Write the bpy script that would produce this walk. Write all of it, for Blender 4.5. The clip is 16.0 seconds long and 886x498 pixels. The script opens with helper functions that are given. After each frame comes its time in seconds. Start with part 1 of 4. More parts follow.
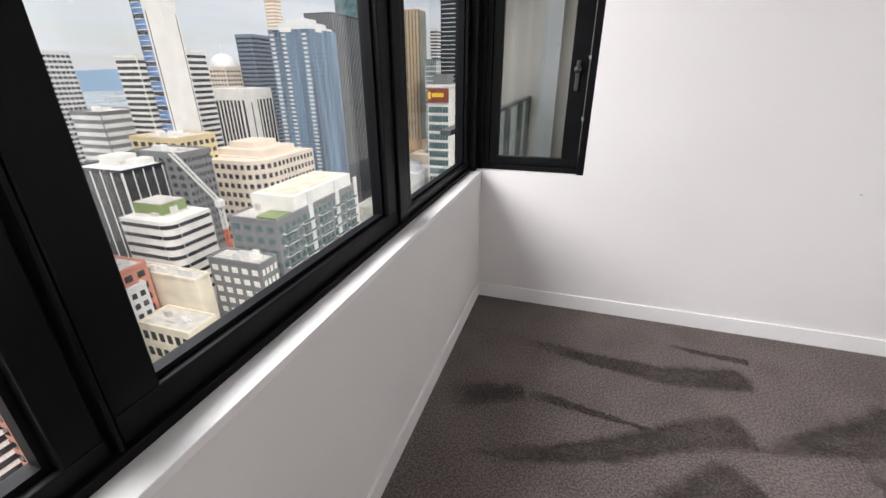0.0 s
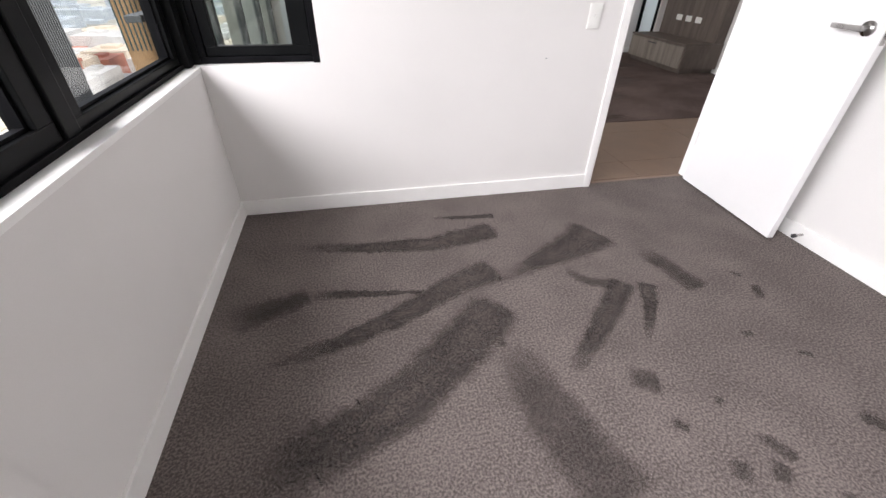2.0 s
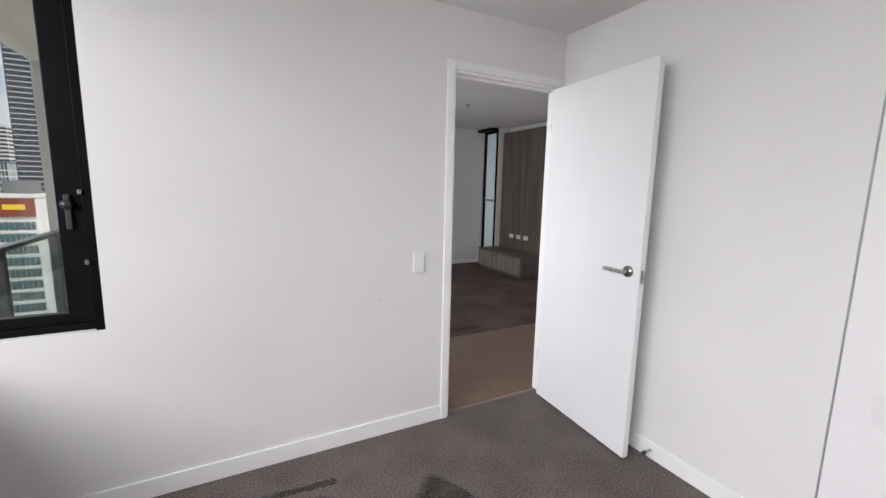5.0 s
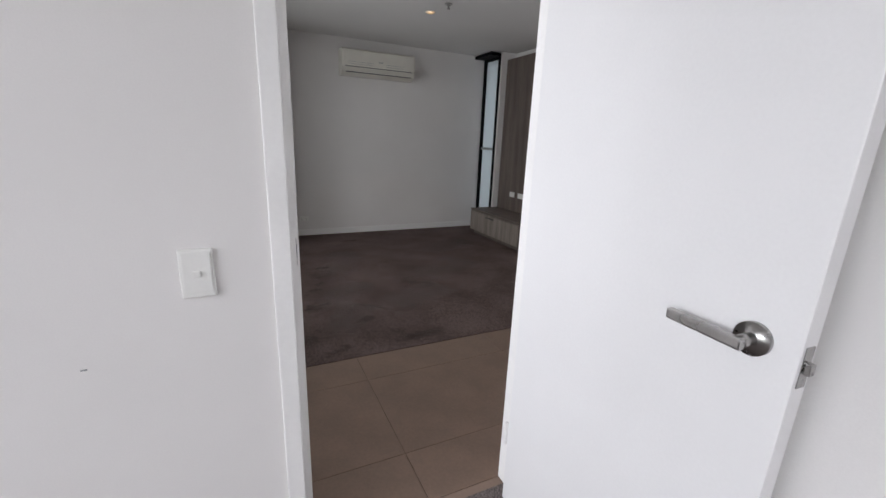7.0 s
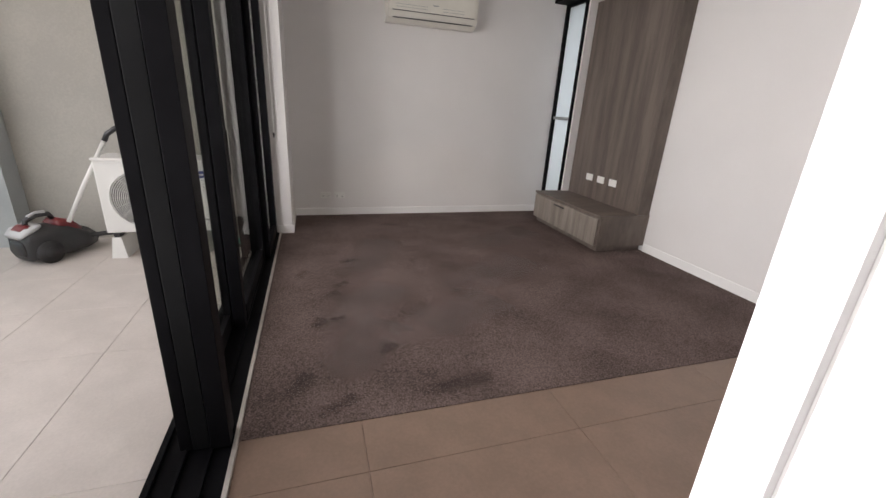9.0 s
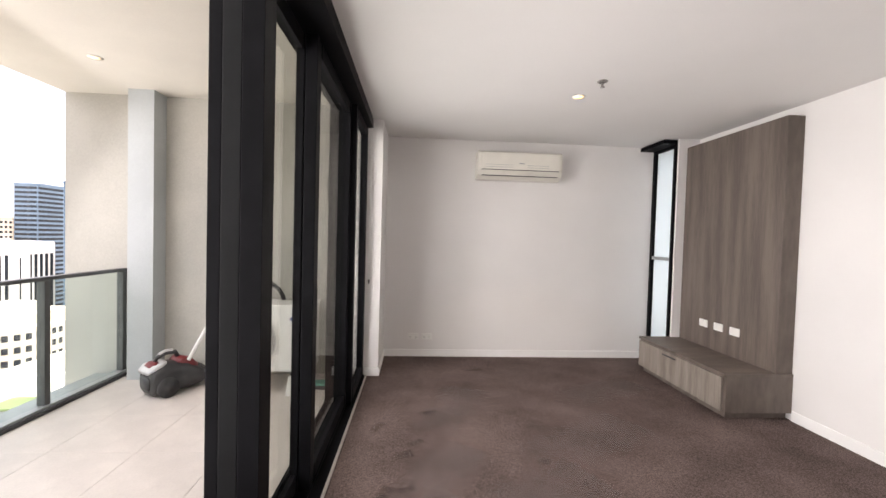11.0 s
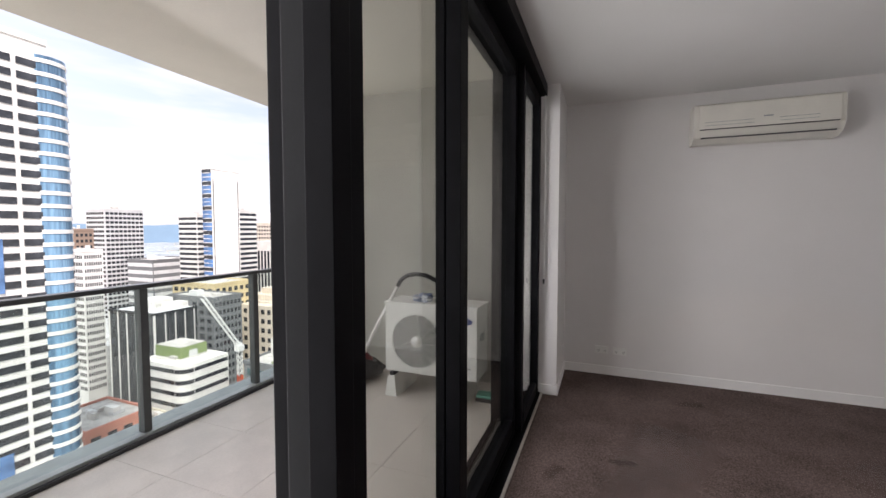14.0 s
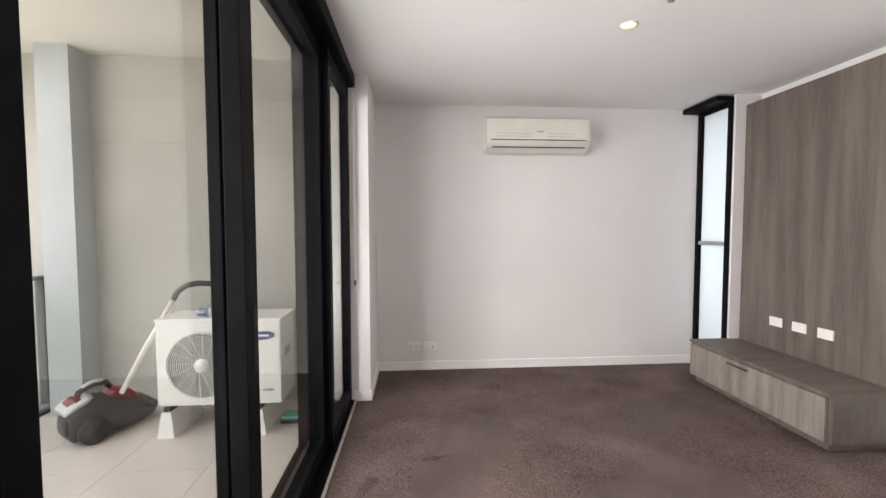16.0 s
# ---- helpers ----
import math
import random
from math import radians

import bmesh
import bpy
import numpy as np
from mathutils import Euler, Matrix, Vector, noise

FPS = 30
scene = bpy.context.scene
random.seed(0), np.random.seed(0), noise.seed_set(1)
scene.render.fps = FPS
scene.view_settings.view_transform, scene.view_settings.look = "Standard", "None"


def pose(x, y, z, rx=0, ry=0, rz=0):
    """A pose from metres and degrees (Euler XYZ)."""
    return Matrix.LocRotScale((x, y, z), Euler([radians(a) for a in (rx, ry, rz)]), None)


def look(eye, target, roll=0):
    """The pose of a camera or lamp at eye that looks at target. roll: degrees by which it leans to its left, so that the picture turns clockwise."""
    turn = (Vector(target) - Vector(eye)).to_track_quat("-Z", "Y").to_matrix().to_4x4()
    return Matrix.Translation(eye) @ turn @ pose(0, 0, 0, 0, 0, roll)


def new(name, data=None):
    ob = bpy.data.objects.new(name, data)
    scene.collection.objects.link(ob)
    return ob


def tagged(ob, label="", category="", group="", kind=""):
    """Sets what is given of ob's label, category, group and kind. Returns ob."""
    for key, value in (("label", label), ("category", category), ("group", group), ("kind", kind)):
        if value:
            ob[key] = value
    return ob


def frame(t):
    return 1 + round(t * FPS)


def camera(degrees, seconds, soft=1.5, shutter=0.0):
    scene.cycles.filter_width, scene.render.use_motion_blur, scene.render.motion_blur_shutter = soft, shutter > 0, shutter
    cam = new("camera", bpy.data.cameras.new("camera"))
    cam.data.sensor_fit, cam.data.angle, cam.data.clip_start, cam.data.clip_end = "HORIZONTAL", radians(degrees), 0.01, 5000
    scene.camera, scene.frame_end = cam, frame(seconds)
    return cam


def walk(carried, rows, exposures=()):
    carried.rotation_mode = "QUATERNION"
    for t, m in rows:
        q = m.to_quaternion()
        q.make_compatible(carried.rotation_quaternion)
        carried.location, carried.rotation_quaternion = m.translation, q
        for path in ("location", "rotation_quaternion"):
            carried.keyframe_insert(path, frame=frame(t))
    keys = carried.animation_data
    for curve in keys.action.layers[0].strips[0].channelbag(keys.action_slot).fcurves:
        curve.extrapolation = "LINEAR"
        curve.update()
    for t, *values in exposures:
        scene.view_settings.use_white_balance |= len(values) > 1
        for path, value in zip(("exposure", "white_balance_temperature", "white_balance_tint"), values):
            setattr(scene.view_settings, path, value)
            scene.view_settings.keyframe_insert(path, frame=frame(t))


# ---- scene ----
cam = camera(95.0, 16.0)
PATH = [
    (0, (0.498, -2.249, 1.309), (-0.068, -0.503, 0.514), -0.3),
    (0.5, (0.559, -2.239, 1.282), (0.125, -0.528, 0.341), -0.5),
    (1, (0.589, -2.244, 1.201), (0.392, -0.58, 0.108), 0.3),
    (1.5, (0.635, -2.23, 1.21), (0.683, -0.609, 0.039), 0.6),
    (2, (0.691, -2.231, 1.221), (1.042, -0.637, 0.065), 1.1),
    (2.5, (0.743, -2.24, 1.233), (1.348, -0.653, 0.177), 1.3),
    (3, (0.753, -2.248, 1.281), (1.533, -0.601, 0.457), 1.2),
    (3.5, (0.741, -2.245, 1.36), (1.615, -0.536, 0.798), 1.1),
    (4, (0.761, -2.249, 1.414), (1.684, -0.502, 1.099), 0.6),
    (4.2, (0.778, -2.236, 1.447), (1.715, -0.488, 1.187), 0.8),
    (6.5, (1.849, -1.381, 1.326), (2.74, 0.349, 0.865), 2.2),
    (7, (2.088, -1.044, 1.317), (2.938, 0.691, 0.8), 2.3),
    (7.5, (2.298, -0.745, 1.301), (3.055, 1.016, 0.728), 2.7),
    (8, (2.379, -0.446, 1.273), (3.124, 1.301, 0.646), 4.6),
    (8.2, (2.389, -0.375, 1.272), (3.127, 1.363, 0.614), 4.7),
    (10.3, (2.599, -0.095, 1.279), (2.860, 1.816, 0.751), 2.1),
    (10.5, (2.571, -0.086, 1.303), (2.809, 1.871, 0.969), 1.9),
    (11, (2.594, -0.110, 1.390), (2.731, 1.885, 1.333), 1.6),
    (11.5, (2.601, -0.092, 1.394), (2.611, 1.908, 1.420), 1.0),
    (12, (2.564, 0.052, 1.359), (2.440, 2.048, 1.305), 1.7),
    (12.5, (2.504, 0.220, 1.362), (2.298, 2.205, 1.220), 3.4),
    (13, (2.487, 0.297, 1.362), (2.126, 2.259, 1.216), 2.4),
    (13.5, (2.565, 0.427, 1.363), (1.975, 2.336, 1.273), 0.5),
    (14, (2.597, 0.525, 1.366), (1.862, 2.383, 1.268), -0.0),
    (14.5, (2.590, 0.578, 1.359), (1.989, 2.483, 1.265), 0.1),
    (15, (2.582, 0.645, 1.370), (2.222, 2.610, 1.275), 0.3),
    (15.5, (2.604, 0.691, 1.374), (2.482, 2.685, 1.277), 0.1),
    (16, (2.604, 0.721, 1.350), (2.747, 2.714, 1.255), -0.1),
]
walk(cam, [(t, look(eye, target, roll)) for t, eye, target, roll in PATH],
     exposures=[(0, 0.18, 6600, 16), (1, 0.2, 6650, 16), (1.5, 0.3, 6650, 16), (2.2, 0.5, 6600, 16), (3.5, 0.28, 6500, 15), (4.2, 0.08, 6500, 15), (6.5, -0.1, 6350, 15), (7.5, -0.08, 6350, 15), (8.2, 0.2, 6500, 16),
                (10.3, 1.6, 7050, 20), (11, 1.5, 6900, 19), (12.5, 1.15, 6600, 17), (13.5, 0.75, 6550, 17), (14, 0.56, 6550, 18), (14.5, 0.52, 6550, 18), (15.2, 0.85, 6600, 18), (16, 1.6, 6700, 18)])

# ---- world, sun, window light, exposure ----
world = bpy.data.worlds.new("overcast_sky")
scene.world = world
world.use_nodes = True
wn, wl = world.node_tree.nodes, world.node_tree.links
wn.clear()
sky = wn.new("ShaderNodeTexSky")
sky.sky_type, sky.sun_disc = "NISHITA", False
sky.sun_elevation, sky.sun_rotation = radians(50), radians(250)
sky.air_density, sky.dust_density = 1.0, 2.0
geo = wn.new("ShaderNodeTexCoord")
squash = wn.new("ShaderNodeMapping")
squash.inputs["Scale"].default_value = (1.6, 1.6, 9.0)
cloud = wn.new("ShaderNodeTexNoise")
cloud.inputs["Scale"].default_value, cloud.inputs["Detail"].default_value = 2.2, 6
ramp = wn.new("ShaderNodeValToRGB")
ramp.color_ramp.elements[0].position, ramp.color_ramp.elements[1].position = 0.36, 0.58
ramp.color_ramp.elements[0].color = (0.4, 0.4, 0.4, 1)
layer = wn.new("ShaderNodeMix")
layer.data_type = "RGBA"
layer.inputs[7].default_value = (5.2, 5.4, 5.8, 1)
back = wn.new("ShaderNodeBackground")
back.inputs["Strength"].default_value = 0.14
wout = wn.new("ShaderNodeOutputWorld")
wl.new(geo.outputs["Generated"], squash.inputs["Vector"])
wl.new(squash.outputs["Vector"], cloud.inputs["Vector"])
wl.new(cloud.outputs["Fac"], ramp.inputs["Fac"])
wl.new(ramp.outputs["Color"], layer.inputs[0])
wl.new(sky.outputs["Color"], layer.inputs[6])
wl.new(layer.outputs[2], back.inputs["Color"])
wl.new(back.outputs["Background"], wout.inputs["Surface"])

sun = new("sun", bpy.data.lights.new("sun", "SUN"))
sun.data.energy, sun.data.angle, sun.data.color = 4.2, radians(14), (1.0, 0.96, 0.9)
sun.matrix_world = look((0, 0, 0), (-0.5, 0.45, -0.8))


def window_lamp(name, x, y, z, target, w, h, watts, spread=180):
    lamp = new(name, bpy.data.lights.new(name, "AREA"))
    lamp.data.shape, lamp.data.size, lamp.data.size_y, lamp.data.energy = "RECTANGLE", w, h, watts
    lamp.data.color, lamp.data.spread = (0.97, 0.985, 1.0), radians(spread)
    lamp.matrix_world = look((x, y, z), target)
    return lamp


window_lamp("bedroom_window_daylight", -1.2, -2.3, 2.15, (1.9, -1.9, 0.2), 3.4, 1.3, 112, 125)
window_lamp("balcony_daylight", 1.87, 2.0, 1.45, (5, 2.0, 1.15), 3.5, 1.9, 29, 140)
window_lamp("balcony_edge_daylight", -0.32, 2.0, 1.85, (1.8, 2.4, 0.7), 3.4, 1.5, 13)
window_lamp("frosted_window_daylight", 5.95, 4.36, 1.4, (3, 4.36, 1.4), 0.4, 2.0, 2.6)
down = new("downlight_glow", bpy.data.lights.new("downlight_glow", "SPOT"))
down.data.energy, down.data.spot_size, down.data.color, down.data.shadow_soft_size = 6, radians(90), (1, 0.8, 0.55), 0.03
down.matrix_world = look((3.84, 3.02, 2.5), (3.84, 3.02, 0))

# ---- materials ----


def mat(name, col, rough=0.6, metal=0.0, var=0.06, scale=6.0, bump=0.0, bump_scale=120.0, stretch=(1, 1, 1), col2=None, spec=0.5, emit=0.0, fine_w=0.4):
    m = bpy.data.materials.new(name)
    m.use_nodes = True
    n, l = m.node_tree.nodes, m.node_tree.links
    p = n["Principled BSDF"]
    p.inputs["Metallic"].default_value = metal
    p.inputs["Specular IOR Level"].default_value = spec
    tc = n.new("ShaderNodeTexCoord")
    mp = n.new("ShaderNodeMapping")
    mp.inputs["Scale"].default_value = stretch
    l.new(tc.outputs["Object"], mp.inputs["Vector"])
    big, fine = n.new("ShaderNodeTexNoise"), n.new("ShaderNodeTexNoise")
    big.inputs["Scale"].default_value, big.inputs["Detail"].default_value = scale, 5
    fine.inputs["Scale"].default_value, fine.inputs["Detail"].default_value = bump_scale, 3
    for k in (big, fine):
        l.new(mp.outputs["Vector"], k.inputs["Vector"])
    add = n.new("ShaderNodeMath")
    add.operation = "MULTIPLY_ADD"
    add.inputs[1].default_value = fine_w
    l.new(fine.outputs["Fac"], add.inputs[0])
    l.new(big.outputs["Fac"], add.inputs[2])
    even = n.new("ShaderNodeMath")
    even.operation, even.inputs[1].default_value = "DIVIDE", 1 + fine_w
    l.new(add.outputs[0], even.inputs[0])
    r = n.new("ShaderNodeValToRGB")
    lo = tuple(c * (1 - var) for c in col)
    hi = col2 or tuple(min(1, c * (1 + var)) for c in col)
    r.color_ramp.elements[0].position, r.color_ramp.elements[1].position = 0.4, 0.62
    r.color_ramp.elements[0].color, r.color_ramp.elements[1].color = (*lo, 1), (*hi, 1)
    l.new(even.outputs[0], r.inputs["Fac"])
    l.new(r.outputs["Color"], p.inputs["Base Color"])
    rr = n.new("ShaderNodeMapRange")
    rr.inputs["To Min"].default_value, rr.inputs["To Max"].default_value = max(0.02, rough - 0.08), min(1, rough + 0.08)
    l.new(big.outputs["Fac"], rr.inputs["Value"])
    l.new(rr.outputs["Result"], p.inputs["Roughness"])
    if bump:
        b = n.new("ShaderNodeBump")
        b.inputs["Strength"].default_value, b.inputs["Distance"].default_value = bump, 0.004
        l.new(fine.outputs["Fac"], b.inputs["Height"])
        l.new(b.outputs["Normal"], p.inputs["Normal"])
    return m


def glass_mat(name, tint=(0.95, 0.97, 0.96), gloss=0.9):
    m = bpy.data.materials.new(name)
    m.use_nodes = True
    n, l = m.node_tree.nodes, m.node_tree.links
    n.clear()
    t, g, f, x, o = (n.new("ShaderNode" + k) for k in ("BsdfTransparent", "BsdfGlossy", "LayerWeight", "MixShader", "OutputMaterial"))
    p, s = n.new("ShaderNodeMath"), n.new("ShaderNodeMath")
    p.operation, p.inputs[1].default_value = "POWER", 4.0
    s.operation, s.inputs[1].default_value, s.inputs[2].default_value = "MULTIPLY_ADD", 0.5 * gloss, 0.05
    t.inputs["Color"].default_value = (*tint, 1)
    g.inputs["Roughness"].default_value = 0.01
    l.new(f.outputs["Facing"], p.inputs[0])
    l.new(p.outputs[0], s.inputs[0])
    l.new(s.outputs[0], x.inputs[0])
    l.new(t.outputs[0], x.inputs[1])
    l.new(g.outputs[0], x.inputs[2])
    l.new(x.outputs[0], o.inputs["Surface"])
    return m


def frosted_mat():
    m = bpy.data.materials.new("frosted_glass")
    m.use_nodes = True
    n, l = m.node_tree.nodes, m.node_tree.links
    p = n["Principled BSDF"]
    n.remove(p)
    t, d, x = (n.new("ShaderNode" + k) for k in ("BsdfTranslucent", "BsdfDiffuse", "MixShader"))
    t.inputs["Color"].default_value = (0.86, 0.92, 0.94, 1)
    d.inputs["Color"].default_value = (0.7, 0.76, 0.78, 1)
    x.inputs[0].default_value = 0.4
    l.new(t.outputs[0], x.inputs[1])
    l.new(d.outputs[0], x.inputs[2])
    l.new(x.outputs[0], n["Material Output"].inputs["Surface"])
    return m


def soft_edge(m, most=0.95):
    """The same pile, thinning out towards the mesh's rim by its attribute fade."""
    n, l = m.node_tree.nodes, m.node_tree.links
    p, o = n["Principled BSDF"], n["Material Output"]
    a, tc, k, add, rng = (n.new("ShaderNode" + k) for k in ("Attribute", "TexCoord", "TexNoise", "Math", "MapRange"))
    t, x = n.new("ShaderNodeBsdfTransparent"), n.new("ShaderNodeMixShader")
    a.attribute_name = "fade"
    k.inputs["Scale"].default_value, k.inputs["Detail"].default_value = 28, 6
    l.new(tc.outputs["Object"], k.inputs["Vector"])
    l.new(a.outputs["Fac"], add.inputs[0])
    l.new(k.outputs["Fac"], add.inputs[1])
    rng.inputs["From Min"].default_value, rng.inputs["From Max"].default_value = 0.55, 1.5
    rng.inputs["To Max"].default_value = most
    l.new(add.outputs[0], rng.inputs["Value"])
    l.new(rng.outputs["Result"], x.inputs[0])
    l.new(t.outputs[0], x.inputs[1])
    l.new(p.outputs[0], x.inputs[2])
    l.new(x.outputs[0], o.inputs["Surface"])
    return m


def glow_mat(name, col, strength):
    m = bpy.data.materials.new(name)
    m.use_nodes = True
    p = m.node_tree.nodes["Principled BSDF"]
    p.inputs["Emission Color"].default_value = (*col, 1)
    p.inputs["Emission Strength"].default_value = strength
    return m


M_WALL = mat("wall_paint", (0.78, 0.765, 0.75), 0.75, var=0.025, scale=1.2, bump=0.08, bump_scale=260)
M_CEIL = mat("ceiling_paint", (0.79, 0.785, 0.77), 0.85, var=0.02, scale=1.0, bump=0.05, bump_scale=220)
M_GLOSS = mat("gloss_trim_paint", (0.88, 0.875, 0.86), 0.38, var=0.025, scale=4, bump=0.02, bump_scale=90)
M_DOOR = mat("door_paint", (0.85, 0.85, 0.85), 0.4, var=0.02, scale=2, bump=0.03, bump_scale=140)
M_ROBE = mat("robe_panel", (0.84, 0.82, 0.82), 0.3, var=0.02, scale=2)
M_CARPET = mat("charcoal_carpet", (0.15, 0.127, 0.12), 1.0, var=0.42, scale=4.0, bump=1.0, bump_scale=125, fine_w=4.0, spec=0.1)
M_CARPET_DARK = soft_edge(mat("carpet_laid_pile", (0.078, 0.066, 0.062), 1.0, var=0.5, scale=5, bump=1.0, bump_scale=125, fine_w=3.0, spec=0.1))
M_CARPET_SMUDGE = soft_edge(mat("carpet_trodden_pile", (0.078, 0.066, 0.062), 1.0, var=0.5, scale=5, bump=1.0, bump_scale=125, fine_w=3.0, spec=0.1), 0.6)
M_CARPET_BROWN = mat("brown_carpet", (0.125, 0.093, 0.085), 1.0, var=0.5, scale=2.4, bump=1.0, bump_scale=150, fine_w=2.4, spec=0.1)
M_CARPET_BROWN_DARK = soft_edge(mat("brown_carpet_laid_pile", (0.062, 0.045, 0.041), 1.0, var=0.5, scale=5, bump=1.0, bump_scale=190, fine_w=1.6, spec=0.1), 0.3)
M_CARPET_BROWN_PALE = soft_edge(mat("brown_carpet_raised_pile", (0.19, 0.15, 0.14), 1.0, var=0.4, scale=5, bump=1.0, bump_scale=190, fine_w=1.6, spec=0.1), 0.45)
M_TILE = mat("brown_floor_tile", (0.21, 0.145, 0.108), 0.42, var=0.1, scale=5, bump=0.1, bump_scale=80)
M_GROUT = mat("grout", (0.25, 0.178, 0.138), 0.9)
M_BTILE = mat("balcony_tile", (0.62, 0.57, 0.53), 0.5, var=0.07, scale=4, bump=0.12, bump_scale=90)
M_BGROUT = mat("balcony_grout", (0.47, 0.42, 0.39), 0.9)
M_BLACK = mat("black_powdercoat", (0.006, 0.006, 0.007), 0.45, spec=0.05, var=0.2, scale=8, bump=0.05, bump_scale=500)
M_FRAME = mat("charcoal_aluminium", (0.007, 0.0075, 0.008), 0.36, spec=0.08, var=0.15, scale=6, bump=0.04, bump_scale=400)
M_SHEEN = mat("satin_dark_aluminium", (0.009, 0.0095, 0.01), 0.35, spec=0.1, var=0.12, scale=6)
M_RAIL = mat("grey_powdercoat_rail", (0.085, 0.09, 0.092), 0.4, metal=0.3, var=0.12, scale=9)
M_CHAN = mat("grey_channel", (0.36, 0.38, 0.38), 0.45, metal=0.3, var=0.12, scale=9)
M_CONC = mat("pale_render", (0.46, 0.445, 0.405), 0.9, var=0.09, scale=1.3, bump=0.25, bump_scale=70)
M_COL = mat("column_paint", (0.45, 0.48, 0.49), 0.8, var=0.06, scale=2, bump=0.1, bump_scale=90)
M_SOFFIT = mat("soffit_paint", (0.74, 0.71, 0.64), 0.9, var=0.04, scale=1.4, bump=0.1, bump_scale=120)
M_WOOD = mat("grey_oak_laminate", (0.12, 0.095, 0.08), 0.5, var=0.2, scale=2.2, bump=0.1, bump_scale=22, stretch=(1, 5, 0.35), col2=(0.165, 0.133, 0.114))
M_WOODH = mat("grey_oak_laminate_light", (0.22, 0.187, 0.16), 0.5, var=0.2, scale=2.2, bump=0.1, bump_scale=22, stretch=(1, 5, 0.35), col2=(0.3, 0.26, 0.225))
M_CHROME = mat("brushed_steel", (0.42, 0.41, 0.40), 0.28, metal=1.0, var=0.1, scale=20, bump=0.05, bump_scale=400)
M_PLASTIC = mat("white_plastic", (0.82, 0.82, 0.79), 0.35, var=0.02)
M_IVORY = mat("ivory_plastic", (0.74, 0.72, 0.65), 0.4, var=0.03)
M_DARKP = mat("dark_plastic", (0.03, 0.03, 0.032), 0.4, var=0.2)
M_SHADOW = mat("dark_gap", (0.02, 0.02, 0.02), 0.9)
M_GLASS = glass_mat("clear_glass")
M_DOORGLASS = glass_mat("door_glass", (0.9, 0.91, 0.885), 1.0)
M_RAILGLASS = glass_mat("balustrade_glass", (0.9, 0.95, 0.93))
M_FROST = frosted_mat()
M_LAMP = glow_mat("warm_lamp", (1, 0.6, 0.22), 0.8)
M_STRIP = mat("pale_metal_strip", (0.62, 0.58, 0.54), 0.4, metal=0.5, var=0.1)

# ---- mesh helpers ----


def box(bm, x0, x1, y0, y1, z0, z1, bevel=0.0):
    m = Matrix.Translation(((x0 + x1) / 2, (y0 + y1) / 2, (z0 + z1) / 2)) @ Matrix.Diagonal((abs(x1 - x0), abs(y1 - y0), abs(z1 - z0), 1))
    r = bmesh.ops.create_cube(bm, size=1, matrix=m)
    if bevel:
        es = list({e for v in r["verts"] for e in v.link_edges})
        bmesh.ops.bevel(bm, geom=es, offset=bevel, segments=2, affect="EDGES", profile=0.6)
    return bm


def boxes(*dims, bevel=0.0):
    bm = bmesh.new()
    for d in dims:
        box(bm, *d, bevel=bevel)
    return bm


def cyl(bm, p, q, r, r2=None, n=20):
    p, q = Vector(p), Vector(q)
    d = q - p
    m = Matrix.Translation((p + q) / 2) @ d.to_track_quat("Z", "Y").to_matrix().to_4x4()
    bmesh.ops.create_cone(bm, cap_ends=True, segments=n, radius1=r, radius2=r if r2 is None else r2, depth=d.length, matrix=m)
    return bm


def tube(bm, pts, r, n=10):
    pts = [Vector(p) for p in pts]
    rings = []
    for i, p in enumerate(pts):
        d = (pts[min(i + 1, len(pts) - 1)] - pts[max(i - 1, 0)]).normalized()
        side = d.cross(Vector((0.13, 0.31, 0.94))).normalized()
        up = side.cross(d)
        rings.append([bm.verts.new(p + r * (math.cos(a) * side + math.sin(a) * up)) for a in (2 * math.pi * k / n for k in range(n))])
    for a, b in zip(rings, rings[1:]):
        for k in range(n):
            bm.faces.new((a[k], a[(k + 1) % n], b[(k + 1) % n], b[k]))
    bm.faces.new(rings[0][::-1])
    bm.faces.new(rings[-1])
    return bm


def solid(name, bm, material, smooth=False):
    me = bpy.data.meshes.new(name)
    bmesh.ops.recalc_face_normals(bm, faces=bm.faces)
    bm.to_mesh(me)
    bm.free()
    me.materials.append(material)
    if smooth:
        for f in me.polygons:
            f.use_smooth = True
    return new(name, me)


def part(name, bm, material, parent, label="", smooth=False):
    ob = solid(name, bm, material, smooth)
    ob.parent = parent
    if label:
        ob["label"] = label
    return ob


def thing(name, x, y, z, label, category, group="", kind="", rz=0):
    ob = new(name)
    ob.matrix_basis = pose(x, y, z, 0, 0, rz)
    return tagged(ob, label, category, group, kind)


def structure(name, bm, material, label, category):
    return tagged(solid(name, bm, material), label, category, kind="structure")


# ---- plan ----
WT = 0.07            # thickness of the wall between bedroom and living room
RX = 2.99            # bedroom's far side wall
DL, DR, DH = 2.175, 2.94, 2.075   # doorway
FAR = 4.58            # living room's end wall
LX = 5.63            # living room's long wall
CZ = 2.52            # living ceiling
BZ = 2.40            # lowered bedroom ceiling over the door
BC = 2.62            # bedroom ceiling
SILL = 0.80
WTOP = 2.36
BALZ = -0.03
BALC = 2.68
EDGE = -0.78
BEND = 4.05

